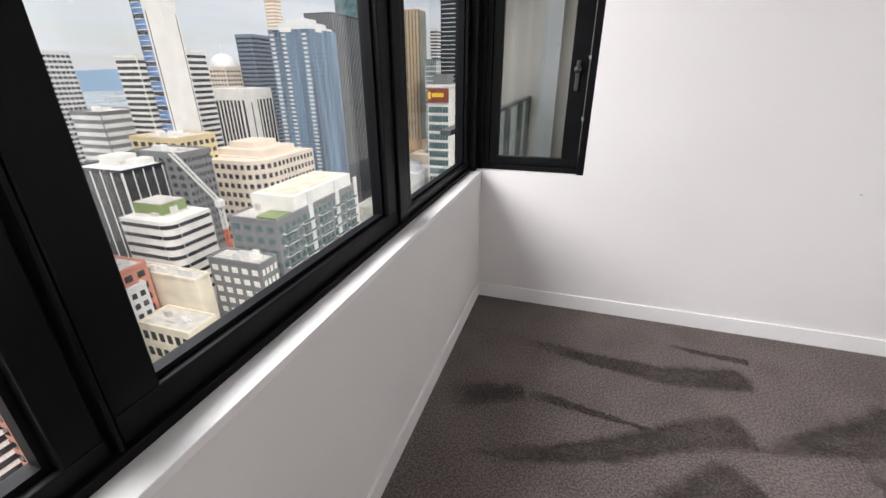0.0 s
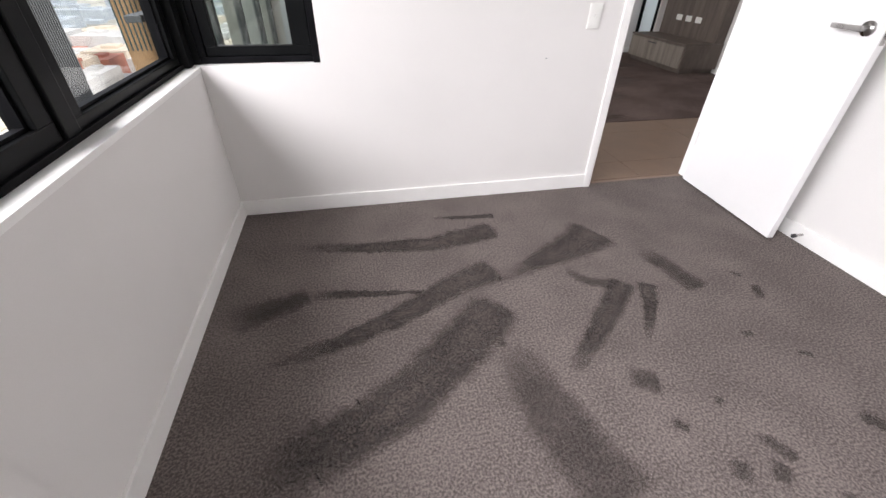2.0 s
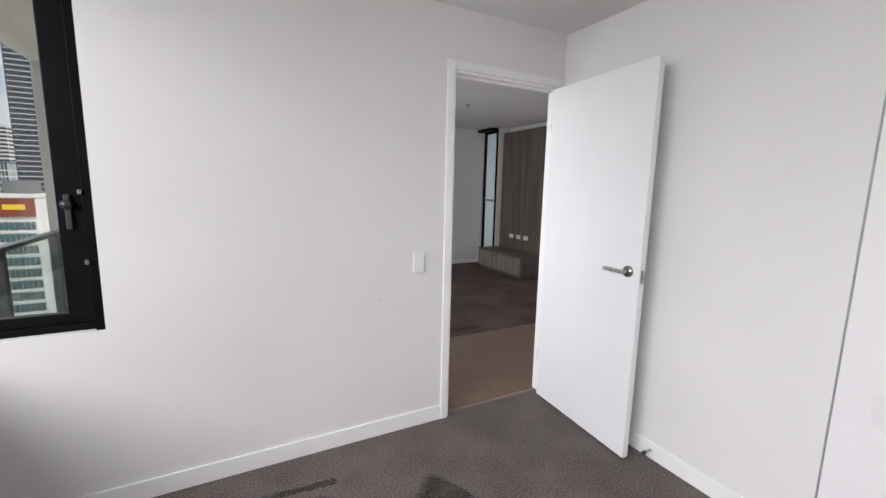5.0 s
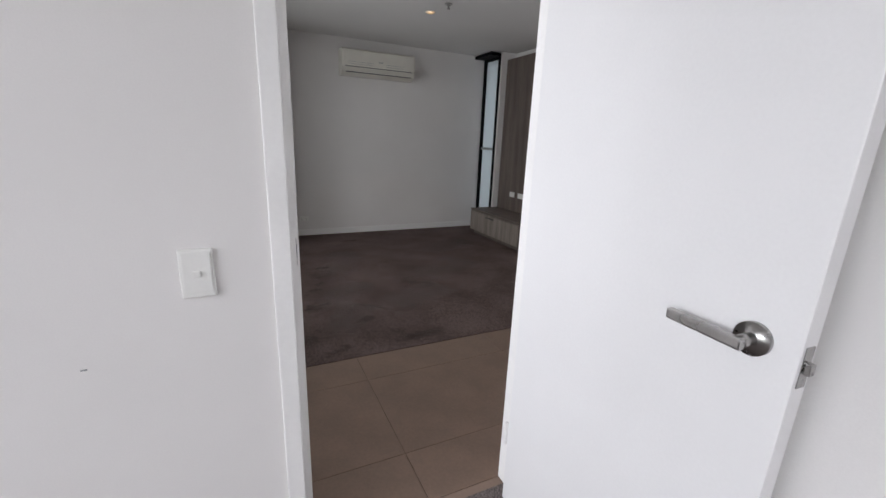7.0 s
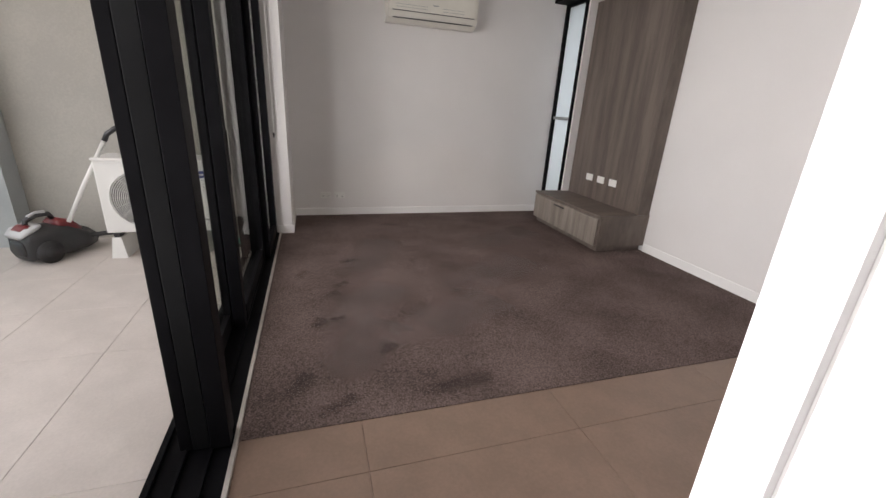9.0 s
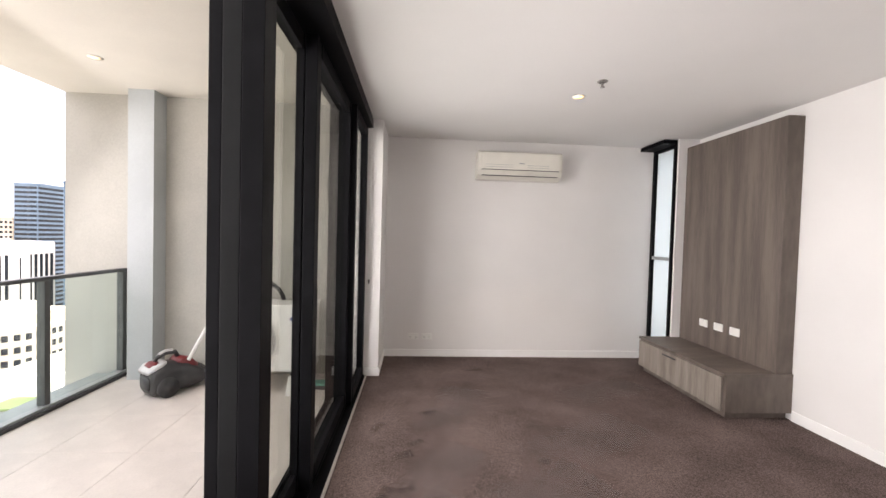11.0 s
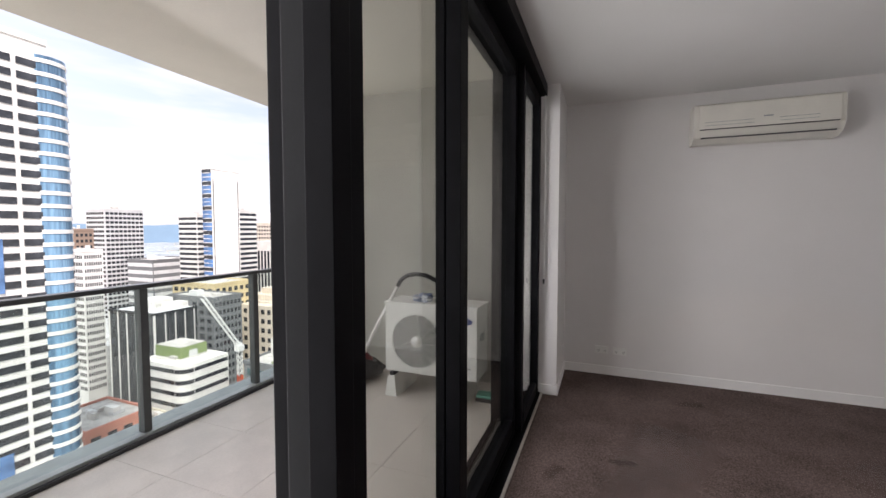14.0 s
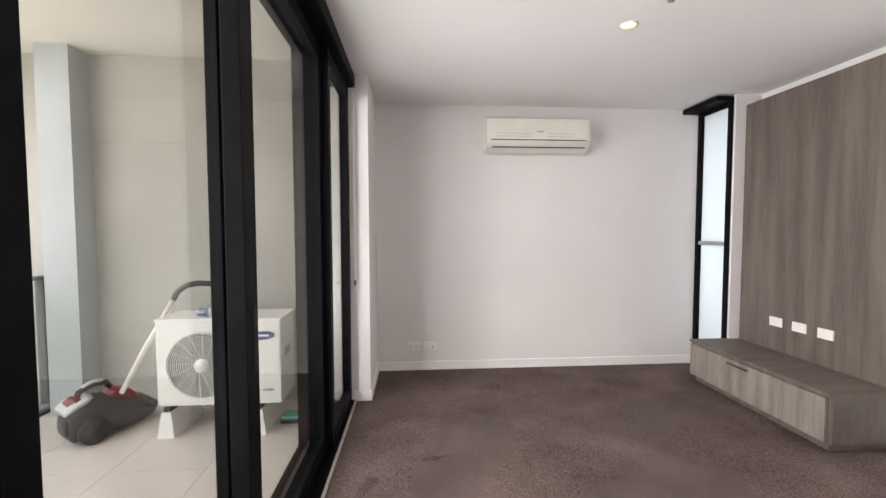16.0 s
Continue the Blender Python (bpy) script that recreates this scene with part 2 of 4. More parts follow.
structure("floor_bedroom", boxes((0, RX + 0.7, -4.2, 0.03, -0.2, 0)), M_CARPET, "dark charcoal cut-pile carpet with vacuum tracks", "floor")
structure("floor_living", boxes((2.14, LX, 1.195, FAR, -0.2, 0.004)), M_CARPET_BROWN, "dark brown cut-pile carpet in the living room", "floor")
tile_floor = structure("floor_hall", boxes((2.115, LX, 0.03, 1.195, -0.2, -0.006)), M_GROUT, "brown tiled strip of floor by the doorway", "floor")
structure("wall_north", boxes(
    (-0.1, 0.55, 0, WT, -0.2, SILL), (-0.1, 0.55, 0, WT, WTOP, 2.9), (0.55, DL, 0, WT, -0.2, 2.9),
    (DL, DR, 0, WT, DH, 2.9), (DR, LX + 0.12, 0, WT, -0.2, 2.9)), M_WALL, "white painted wall with a doorway and a corner window", "wall")
structure("wall_window_side", boxes((-0.14, 0, -4.2, 0, -0.2, SILL - 0.02), (-0.14, 0, -4.2, 0, WTOP, 2.9)), M_WALL, "white painted dado wall under the windows", "wall")
structure("wall_robe_side", boxes((RX, RX + 0.12, -1.508, 0, -0.2, 2.9)), M_WALL, "white painted wall behind the open door", "wall")
structure("wall_south", boxes((-0.14, RX + 0.7, -4.32, -4.2, -0.2, 2.9)), M_WALL, "plain white wall closing the bedroom", "wall")
structure("wall_robe_back", boxes((RX + 0.6, RX + 0.72, -4.2, 0, -0.2, 2.9)), M_WALL, "plain white wall behind the wardrobe", "wall")
structure("ceiling_bedroom", boxes((-0.14, RX + 0.7, -4.2, 0, BC, 2.9)), M_CEIL, "flat white bedroom ceiling", "ceiling")
structure("ceiling_bulkhead", boxes((0.0, RX, -0.67, 0, BZ, BC)), M_CEIL, "lowered white ceiling bulkhead along the door wall", "ceiling")
structure("wall_far", boxes((2.257, LX + 0.12, FAR, FAR + 0.12, -0.2, 2.9)), M_WALL, "white painted end wall of the living room", "wall")
structure("wall_long", boxes((LX, LX + 0.12, WT, 4.13, -0.2, 2.9)), M_WALL, "white painted long wall of the living room", "wall")
structure("wall_pier", boxes((1.9, 2.257, 3.91, FAR + 0.12, -0.2, 2.9)), M_WALL, "white painted pier beside the sliding doors", "wall")
structure("ceiling_living", boxes((2.13, LX + 0.12, WT, FAR, CZ, 2.9)), M_CEIL, "flat white living room ceiling", "ceiling")
bal_floor = structure("floor_balcony", boxes((-0.5, 2.0, WT, BEND, -0.25, BALZ - 0.008)), M_BGROUT, "balcony floor of pale stone-coloured tiles", "floor")
structure("ceiling_balcony", boxes((EDGE, 2.02, -0.3, BEND, BALC, 2.95)), M_SOFFIT, "off-white balcony soffit", "ceiling")
structure("wall_balcony_end", boxes((EDGE, 1.9, BEND, BEND + 0.15, -0.3, 2.95)), M_CONC, "pale grey rendered wall at the balcony's end", "wall")
structure("column", boxes((-0.08, 0.15, 3.86, BEND, -0.1, BALC)), M_COL, "pale grey painted column on the balcony", "column")
structure("slab_edge", boxes((-0.5, -0.32, WT, BEND, -0.25, BALZ), bevel=0.01), M_CHAN, "grey concrete slab edge under the balustrade", "slab")

structure("wall_return", boxes((5.40, LX, 4.105, 4.13, -0.2, 2.9)), M_WALL, "narrow white wall return beside the frosted window", "wall")
# baseboards
structure("baseboard_north", boxes((0.012, DL - 0.045, -0.012, 0, 0, 0.09), bevel=0.003), M_GLOSS, "white painted skirting board", "skirting")
structure("baseboard_window", boxes((0, 0.012, -4.2, 0, 0, 0.09), bevel=0.003), M_GLOSS, "white painted skirting board", "skirting")
structure("baseboard_robe", boxes((RX - 0.012, RX, -1.505, -0.012, 0, 0.09), bevel=0.003), M_GLOSS, "white painted skirting board", "skirting")
structure("baseboard_far", boxes((2.27, 5.395, FAR - 0.012, FAR, 0, 0.085), bevel=0.003), M_GLOSS, "white painted skirting board", "skirting")
structure("baseboard_pier", boxes((2.257, 2.269, 3.91, FAR, 0, 0.085), (2.125, 2.269, 3.898, 3.91, 0, 0.085), bevel=0.003), M_GLOSS, "white painted skirting board", "skirting")
structure("baseboard_long", boxes((LX - 0.012, LX, WT, 2.89, 0, 0.085), bevel=0.003), M_GLOSS, "white painted skirting board", "skirting")
structure("sill_trim", boxes((-0.1, 0.004, -4.2, 0.0, SILL - 0.02, SILL), (-0.1, 0.56, 0.0, 0.06, SILL, SILL + 0.004), bevel=0.002), M_GLOSS, "white painted window sill", "sill")
structure("threshold_strip", boxes((2.133, 2.15, WT, 3.91, -0.01, 0.014), bevel=0.003), M_STRIP, "pale metal strip along the sliding door track", "trim")

# door casing
structure("architrave", boxes((DL - 0.045, DL, -0.016, 0, 0, DH + 0.045), (DR, DR + 0.045, -0.016, 0, 0, DH + 0.045), (DL, DR, -0.016, 0, DH, DH + 0.045), bevel=0.003), M_GLOSS, "white painted door architrave", "trim")
structure("door_jamb", boxes((DL, DL + 0.014, 0.0, WT, 0, DH - 0.014), (DR - 0.014, DR, 0.0, WT, 0, DH - 0.014), (DL, DR, 0.0, WT, DH - 0.014, DH),
                             (DL + 0.014, DL + 0.026, 0.045, 0.065, 0, DH - 0.014), (DL + 0.014, DR - 0.014, 0.045, 0.065, DH - 0.026, DH - 0.014)), M_GLOSS, "white painted door jamb with stop", "trim")

# ---- bedroom things ----


def lever(parent, x, y, z, s):
    rose = part("rose", cyl(bmesh.new(), (x, y, z), (x + 0.01 * s, y, z), 0.028, n=28), M_CHROME, parent, "round brushed steel rose", True)
    part("neck", cyl(bmesh.new(), (x, y, z), (x + 0.05 * s, y, z), 0.011), M_CHROME, rose, "", True)
    part("lever", boxes((x + 0.04 * s, x + 0.056 * s, y - 0.012, y + 0.12, z - 0.011, z + 0.011), bevel=0.004), M_CHROME, rose, "flat brushed steel lever")


door = thing("bedroom_door", 2.878, -0.03, 0, "white flush timber door standing open", "door", rz=-94.0)
# the leaf runs along its own x, away from the hinge; its wide face looks to -y
bm = boxes((0.0, 0.757, 0.0, 0.037, 0.012, 2.05), bevel=0.0025)
part("leaf", bm, M_DOOR, door)
hx = 0.69
for sgn, y0 in ((-1, 0.0), (1, 0.037)):
    rose = part("rose", cyl(bmesh.new(), (hx, y0, 1.02), (hx, y0 + 0.01 * sgn, 1.02), 0.029, n=28), M_CHROME, door, "round brushed steel rose", True)
    part("neck", cyl(bmesh.new(), (hx, y0, 1.02), (hx, y0 + 0.05 * sgn, 1.02), 0.011), M_CHROME, rose, "", True)
    part("lever", boxes((hx - 0.125, hx + 0.012, min(y0 + 0.04 * sgn, y0 + 0.055 * sgn), max(y0 + 0.04 * sgn, y0 + 0.055 * sgn), 1.01, 1.03), bevel=0.004), M_CHROME, rose, "flat brushed steel lever")
part("latch_plate", boxes((0.756, 0.7585, 0.008, 0.029, 0.965, 1.035)), M_CHROME, door, "steel latch plate")
part("latch_bolt", boxes((0.757, 0.768, 0.012, 0.025, 0.99, 1.01), bevel=0.002), M_CHROME, door)
for hz in (0.25, 1.8):
    part("hinge", cyl(bmesh.new(), (-0.006, -0.004, hz), (-0.006, -0.004, hz + 0.09), 0.006, n=12), M_GLOSS, door)

strike = thing("strike_plate", DL + 0.014, 0.0, 1.03, "dark metal strike plate set in the door jamb", "strike plate")
part("plate", boxes((0, 0.002, 0.005, 0.028, -0.035, 0.035)), M_CHROME, strike)
part("slot", boxes((0.002, 0.003, 0.01, 0.022, -0.018, 0.018)), M_SHADOW, strike)

stop = thing("door_stop", RX - 0.012, -0.84, 0.05, "small steel door stop on the skirting", "door stop")
part("stem", cyl(bmesh.new(), (0, 0, 0), (-0.05, 0, 0), 0.007), M_CHROME, stop)
part("tip", cyl(bmesh.new(), (-0.05, 0, 0), (-0.065, 0, 0), 0.011), M_DARKP, stop)

switch = thing("light_switch", 1.971, 0, 1.0, "white plastic rocker light switch on the wall", "light switch")
part("plate", boxes((-0.035, 0.035, -0.009, 0, -0.058, 0.058), bevel=0.003), M_PLASTIC, switch)
part("insert", boxes((-0.029, 0.029, -0.0115, -0.009, -0.045, 0.052), bevel=0.001), M_PLASTIC, switch)
part("rocker", boxes((-0.008, 0.008, -0.0155, -0.0115, -0.008, 0.008), bevel=0.002), M_PLASTIC, switch)

mark = thing("wall_scuff", 1.736, -0.0005, 0.80, "small grey scuff mark on the wall", "scuff")
part("smear", boxes((-0.006, 0.006, -0.001, 0, -0.002, 0.002), bevel=0.0005), M_CHAN, mark)

robe = thing("wardrobe", RX, -1.51, 0, "white full-height sliding-door wardrobe", "wardrobe")
for i in range(2):
    y1 = -0.0035 - i * 1.33
    part("door_panel", boxes((0.004 + 0.03 * i, 0.03 + 0.03 * i, y1 - 1.33, y1, 0.012, 2.56), bevel=0.002), M_ROBE, robe)
# grey strip stands for the dark gap between wall and door panel
part("gap_strip", boxes((0.003, 0.03, -0.003, 0.0015, 0.0, 2.56)), M_CHAN, robe, "thin grey strip drawn for the dark gap beside the wall")
part("carcass", boxes((0.1, 0.59, -2.68, -0.012, 0.0, 2.56)), M_ROBE, robe)


def window_pane(name, label, y0, y1, z0, z1, fw, x=-0.1, sash=True):
    """A glazed unit in the window wall from y0 to y1, its frame fw wide, its inner face at x."""
    w = thing(name, x, y0, z0, label, "window", kind="structure")
    L, H = y1 - y0, z1 - z0
    part("window_frame", boxes((-0.03, 0.03, 0, L, 0, fw), (-0.03, 0.03, 0, L, H - fw, H), (-0.03, 0.03, 0, fw, fw, H - fw), (-0.03, 0.03, L - fw, L, fw, H - fw), bevel=0.003), M_FRAME, w)
    s = fw - 0.004
    part("glazing_bead", boxes((-0.012, 0.012, s, L - s, s, s + 0.014), (-0.012, 0.012, s, L - s, H - s - 0.014, H - s), (-0.012, 0.012, s, s + 0.014, s + 0.014, H - s - 0.014), (-0.012, 0.012, L - s - 0.014, L - s, s + 0.014, H - s - 0.014)), M_BLACK, w, "black glazing bead")
    g = part("pane", boxes((-0.024, -0.018, fw - 0.01, L - fw + 0.01, fw - 0.01, H - fw + 0.01)), M_GLASS, w, "clear glass pane")
    g.visible_shadow = False
    return w


window_pane("window_1", "black aluminium casement window overlooking the city", -1.985, -1.01, SILL, WTOP, 0.07)
window_pane("window_2", "narrow black aluminium fixed window by the corner", -0.93, -0.03, SILL, WTOP, 0.05)
window_pane("window_3", "black aluminium casement window overlooking the city", -3.0, -2.005, SILL, WTOP, 0.05)
window_pane("window_5", "black aluminium fixed window overlooking the city", -4.18, -3.04, SILL, WTOP, 0.05)
for i, (a, b) in enumerate(((-1.01, -0.93), (-2.005, -1.985), (-3.04, -3.0))):
    m = structure("window_mullion", boxes((-0.15, -0.085, a, b, SILL, WTOP), (-0.085, -0.06, a + 0.006, b - 0.006, SILL, WTOP), bevel=0.004), M_FRAME, "black aluminium window mullion", "mullion")
structure("window_corner_post", boxes((-0.15, -0.03, -0.03, 0.10, SILL, WTOP), (-0.03, 0.0, 0.03, 0.10, SILL, WTOP), bevel=0.004), M_FRAME, "black aluminium corner post", "mullion")
structure("window_base", boxes((-0.145, -0.055, -4.2, -0.03, SILL, SILL + 0.02), bevel=0.003), M_BLACK, "black window base channel", "sill")

# the corner's side window on to the balcony, a casement with a friction stay and latch
sw = thing("window_4", 0.0, 0.07, SILL + 0.004, "black casement window on to the balcony", "window", kind="structure")
H = WTOP - SILL
part("window_frame", boxes((0, 0.55, -0.03, 0.03, 0, 0.03), (0, 0.55, -0.03, 0.03, H - 0.03, H), (0, 0.03, -0.03, 0.03, 0.03, H - 0.03), (0.515, 0.55, -0.055, 0.03, 0.0, H - 0.03), bevel=0.003), M_BLACK, sw)
part("sash", boxes((0.032, 0.512, -0.02, 0.02, 0.032, 0.075), (0.032, 0.512, -0.02, 0.02, H - 0.08, H - 0.032), (0.032, 0.08, -0.02, 0.02, 0.075, H - 0.08), (0.425, 0.512, -0.02, 0.02, 0.075, H - 0.08), bevel=0.004), M_FRAME, sw)
g = part("pane", boxes((0.075, 0.43, -0.003, 0.003, 0.07, H - 0.07)), M_GLASS, sw, "clear glass pane")
g.visible_shadow = False
latch = part("latch", boxes((0.452, 0.472, -0.034, -0.02, 0.42, 0.56), bevel=0.004), M_DARKP, sw, "black window latch")
part("latch_arm", cyl(bmesh.new(), (0.462, -0.03, 0.52), (0.462, -0.052, 0.52), 0.018), M_DARKP, latch, "", True)
part("striker", boxes((0.505, 0.518, -0.066, -0.05, 0.28, 0.3), bevel=0.002), M_CHROME, sw)
part("striker", boxes((0.505, 0.518, -0.066, -0.05, 0.56, 0.58), bevel=0.002), M_CHROME, sw)

# ---- living room things ----
ac = thing("split_air_conditioner", 3.265, FAR, 2.065, "white split-system air conditioner high on the wall", "air conditioner")
prof = [(0, 0), (-0.10, -0.0), (-0.17, 0.035), (-0.20, 0.09), (-0.205, 0.23), (-0.195, 0.29), (-0.17, 0.305), (0, 0.305)]


def extrude_profile(prof, x0, x1):
    bm = bmesh.new()
    a = [bm.verts.new((x0, y, z)) for y, z in prof]
    b = [bm.verts.new((x1, y, z)) for y, z in prof]
    bm.faces.new(a)
    bm.faces.new(b[::-1])
    for i in range(len(prof)):
        j = (i + 1) % len(prof)
        bm.faces.new((a[j], a[i], b[i], b[j]))
    return bm


part("body", extrude_profile(prof, 0.0, 0.955), M_IVORY, ac)
part("front_panel", boxes((0.03, 0.925, -0.212, -0.2, 0.10, 0.285), bevel=0.004), M_IVORY, ac)
part("air_slot", boxes((0.05, 0.905, -0.2, -0.06, 0.03, 0.036)), M_DARKP, ac, "dark outlet slot")
flap = extrude_profile([(-0.197, 0.088), (-0.168, 0.03), (-0.173, 0.028), (-0.203, 0.086)], 0.05, 0.905)
part("flap", flap, M_IVORY, ac)
part("slot_line", boxes((0.04, 0.915, -0.2135, -0.2, 0.094, 0.099)), M_DARKP, ac)
for gz in (0.125, 0.15):
    part("panel_groove", boxes((0.07, 0.40, -0.2135, -0.211, gz, gz + 0.003), (0.56, 0.80, -0.2135, -0.211, gz, gz + 0.003)), M_CHAN, ac, "thin groove in the front panel")
part("badge", boxes((0.46, 0.52, -0.2135, -0.211, 0.165, 0.175)), M_CHAN, ac, "small grey badge")

for gx in (2.543, 2.70):
    o = thing("power_outlet", gx + 0.055, FAR, 0.235, "white plastic double power outlet on the wall", "power outlet", "wall outlets")
    part("plate", boxes((-0.058, 0.058, -0.01, 0, -0.036, 0.036), bevel=0.003), M_PLASTIC, o)
    for sx in (-0.03, 0.03):
        part("switch", boxes((sx - 0.007, sx + 0.007, -0.0135, -0.01, 0.014, 0.03), bevel=0.001), M_PLASTIC, o)
        part("socket", boxes((sx - 0.008, sx - 0.005, -0.0105, -0.01, -0.012, 0.0), (sx + 0.005, sx + 0.008, -0.0105, -0.01, -0.012, 0.0), (sx - 0.0015, sx + 0.0015, -0.0105, -0.01, -0.024, -0.014)), M_DARKP, o)

PX = 5.49
panel = thing("media_wall_panel", PX, 2.91, 0.376, "tall grey-brown wood-grain laminate wall panel", "wall panel")
part("board", boxes((0.0, LX - PX, 0, 1.19, 0.0, 2.05), bevel=0.002), M_WOOD, panel)
cab = thing("media_cabinet", 5.05, 2.90, 0, "low grey-brown wood-grain cabinet under the wall panel", "cabinet")
part("kick", boxes((0.06, LX - 5.05, 0.05, 1.22, 0.004, 0.07)), M_WOOD, cab, "recessed dark kickboard")
part("body", boxes((0.02, LX - 5.05, 0.0, 1.22, 0.06, 0.352), bevel=0.002), M_WOOD, cab)
part("top", boxes((0.0, LX - 5.05, -0.002, 1.225, 0.352, 0.376), bevel=0.002), M_WOOD, cab)
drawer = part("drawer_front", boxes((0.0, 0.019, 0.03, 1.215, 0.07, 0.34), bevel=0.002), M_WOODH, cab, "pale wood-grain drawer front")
part("handle", boxes((-0.012, 0.001, 0.60, 0.79, 0.3, 0.312), bevel=0.002), M_DARKP, drawer, "slim dark pull")
for i in range(3):
    y = 3.735 - 0.197 * i
    o = thing("media_outlet", PX, y, 0.611, "white plastic socket plate on the wood panel", "outlet", "media wall sockets")
    part("plate", boxes((-0.009, 0, -0.056, 0.056, -0.036, 0.036), bevel=0.003), M_PLASTIC, o)
    for sy in (-0.025, 0.025):
        part("socket", boxes((-0.0115, -0.009, sy - 0.011, sy + 0.011, -0.012, 0.012), bevel=0.001), M_PLASTIC, o)

fw = thing("window_6", 5.40, 4.13, 0.0, "tall black-framed frosted glass window", "window", kind="structure")
part("window_frame", boxes((0, 0.08, 0, 0.07, 0, 2.50), (0, 0.08, 0.40, 0.45, 0, 2.50), (0, 0.08, 0.07, 0.40, 2.44, 2.50), (0, 0.08, 0.07, 0.40, 0.0, 0.07), bevel=0.003), M_BLACK, fw)
part("reveal", boxes((-0.02, 0, 0.0, 0.03, 0, 2.5), (-0.16, 0.0, 0.0, 0.45, 2.47, 2.51)), M_BLACK, fw)
part("transom", boxes((0.0, 0.06, 0.07, 0.40, 1.2, 1.235), bevel=0.003), M_CHAN, fw, "grey transom")
for z0, z1 in ((0.06, 1.205), (1.23, 2.45)):
    part("pane", boxes((0.03, 0.036, 0.06, 0.41, z0, z1)), M_FROST, fw, "frosted glass pane")
# unseen enclosure added to hold the lamp's light behind the frosted panes
structure("frosted_lamp_box", boxes((LX + 0.12, 6.3, 4.08, 4.13, 0, 2.6), (LX + 0.12, 6.3, FAR, FAR + 0.05, 0, 2.6), (6.25, 6.3, 4.13, FAR, 0, 2.6), (LX + 0.12, 6.3, 4.08, FAR, 2.55, 2.6)), M_CEIL, "unseen white box added round the lamp behind the frosted window", "wall")

dl = thing("downlight", 3.84, 3.02, CZ, "small lit recessed ceiling downlight", "downlight")
bm = bmesh.new()
cyl(bm, (0, 0, 0), (0, 0, -0.004), 0.05, n=32)
part("trim_ring", bm, M_PLASTIC, dl, "", True)
part("lens", cyl(bmesh.new(), (0, 0, -0.004), (0, 0, -0.0055), 0.036, n=28), M_LAMP, dl, "glowing warm lens", True)
sp = thing("sprinkler", 3.88, 2.70, CZ, "small chrome ceiling fire sprinkler", "sprinkler")
part("escutcheon", cyl(bmesh.new(), (0, 0, 0), (0, 0, -0.006), 0.035, n=24), M_CHROME, sp, "", True)
part("stem", cyl(bmesh.new(), (0, 0, 0), (0, 0, -0.04), 0.009), M_CHROME, sp)
part("deflector", cyl(bmesh.new(), (0, 0, -0.04), (0, 0, -0.044), 0.016), M_CHROME, sp)

# ---- sliding doors ----
structure("sliding_door_track", boxes((1.88, 2.133, WT, 3.91, -0.06, 0.012), (1.9, 1.91, WT, 3.91, 0.012, 0.026), (1.975, 1.985, WT, 3.91, 0.012, 0.026), (2.06, 2.07, WT, 3.91, 0.012, 0.026), bevel=0.002), M_BLACK, "black aluminium sliding door track", "track")
structure("sliding_door_head", boxes((1.88, 2.16, WT, 3.91, 2.43, 2.7), bevel=0.003), M_BLACK, "black aluminium sliding door head", "track")


def slider(name, x0, x1, y0, y1, s0, s1, label):
    d = thing(name, x0, y0, 0.02, label, "sliding door", "sliding doors")
    w, L, h = x1 - x0, y1 - y0, 2.40
    part("stile", boxes((0, w, 0, s0 * 0.45, 0, h), (0, w - 0.008, s0 * 0.45, s0, 0, h), bevel=0.003), M_BLACK, d)
    part("stile", boxes((0, w, L - s1, L, 0, h), bevel=0.003), M_BLACK, d)
    part("rail", boxes((0.004, w - 0.004, s0, L - s1, 0, 0.09), bevel=0.003), M_BLACK, d)
    part("rail", boxes((0.004, w - 0.004, s0, L - s1, h - 0.08, h), bevel=0.003), M_BLACK, d)
    g = part("pane", boxes((w / 2 - 0.003, w / 2 + 0.003, s0 - 0.01, L - s1 + 0.01, 0.08, h - 0.07)), M_DOORGLASS, d, "lightly tinted glass pane")
    g.visible_shadow = False
    return d


s1 = slider("sliding_door", 1.96, 2.0, 1.17, 2.12, 0.06, 0.07, "black framed sliding glass door slid open")
lock = thing("door_interlock", 2.005, 1.15, 0.02, "black aluminium interlocking stiles of the stacked sliding doors", "door stile", kind="structure")
for x0, x1, y0, y1 in ((0.0, 0.057, 0.01, 0.06), (0.062, 0.127, 0.0, 0.06), (0.067, 0.121, 0.06, 0.115)):
    part("stile", boxes((x0, x1, y0, y1, 0.006, 2.41), bevel=0.002), M_BLACK if x0 else M_SHEEN, lock)
s2 = slider("sliding_door", 1.985, 2.045, 2.05, 3.20, 0.12, 0.08, "black framed sliding glass door with a flush pull")
s2.location.x = 2.008
part("flush_pull", boxes((0.06, 0.063, 0.055, 0.08, 0.86, 1.08), bevel=0.001), M_SHADOW, s2, "black flush pull")
s3 = slider("sliding_door", 2.05, 2.112, 3.16, 3.90, 0.1, 0.07, "fixed black framed glass panel beside the pier")
structure("door_post", boxes((1.89, 2.046, 3.21, 3.28, 0.02, 2.43), bevel=0.003), M_FRAME, "black aluminium door post", "mullion")
structure("door_post_near", boxes((1.88, 2.115, WT, WT + 0.05, 0.012, 2.43), bevel=0.003), M_FRAME, "black aluminium door jamb", "mullion")

cord = thing("blind_cord", 2.15, 3.88, 0.95, "white blind cord with a dark weight hanging by the pier", "blind cord")
part("cord", cyl(bmesh.new(), (0, 0, 0), (0, 0, 1.5), 0.004, n=8), M_PLASTIC, cord)
part("weight", cyl(bmesh.new(), (0, 0, 0.01), (0, 0, -0.03), 0.009, 0.006), M_DARKP, cord)

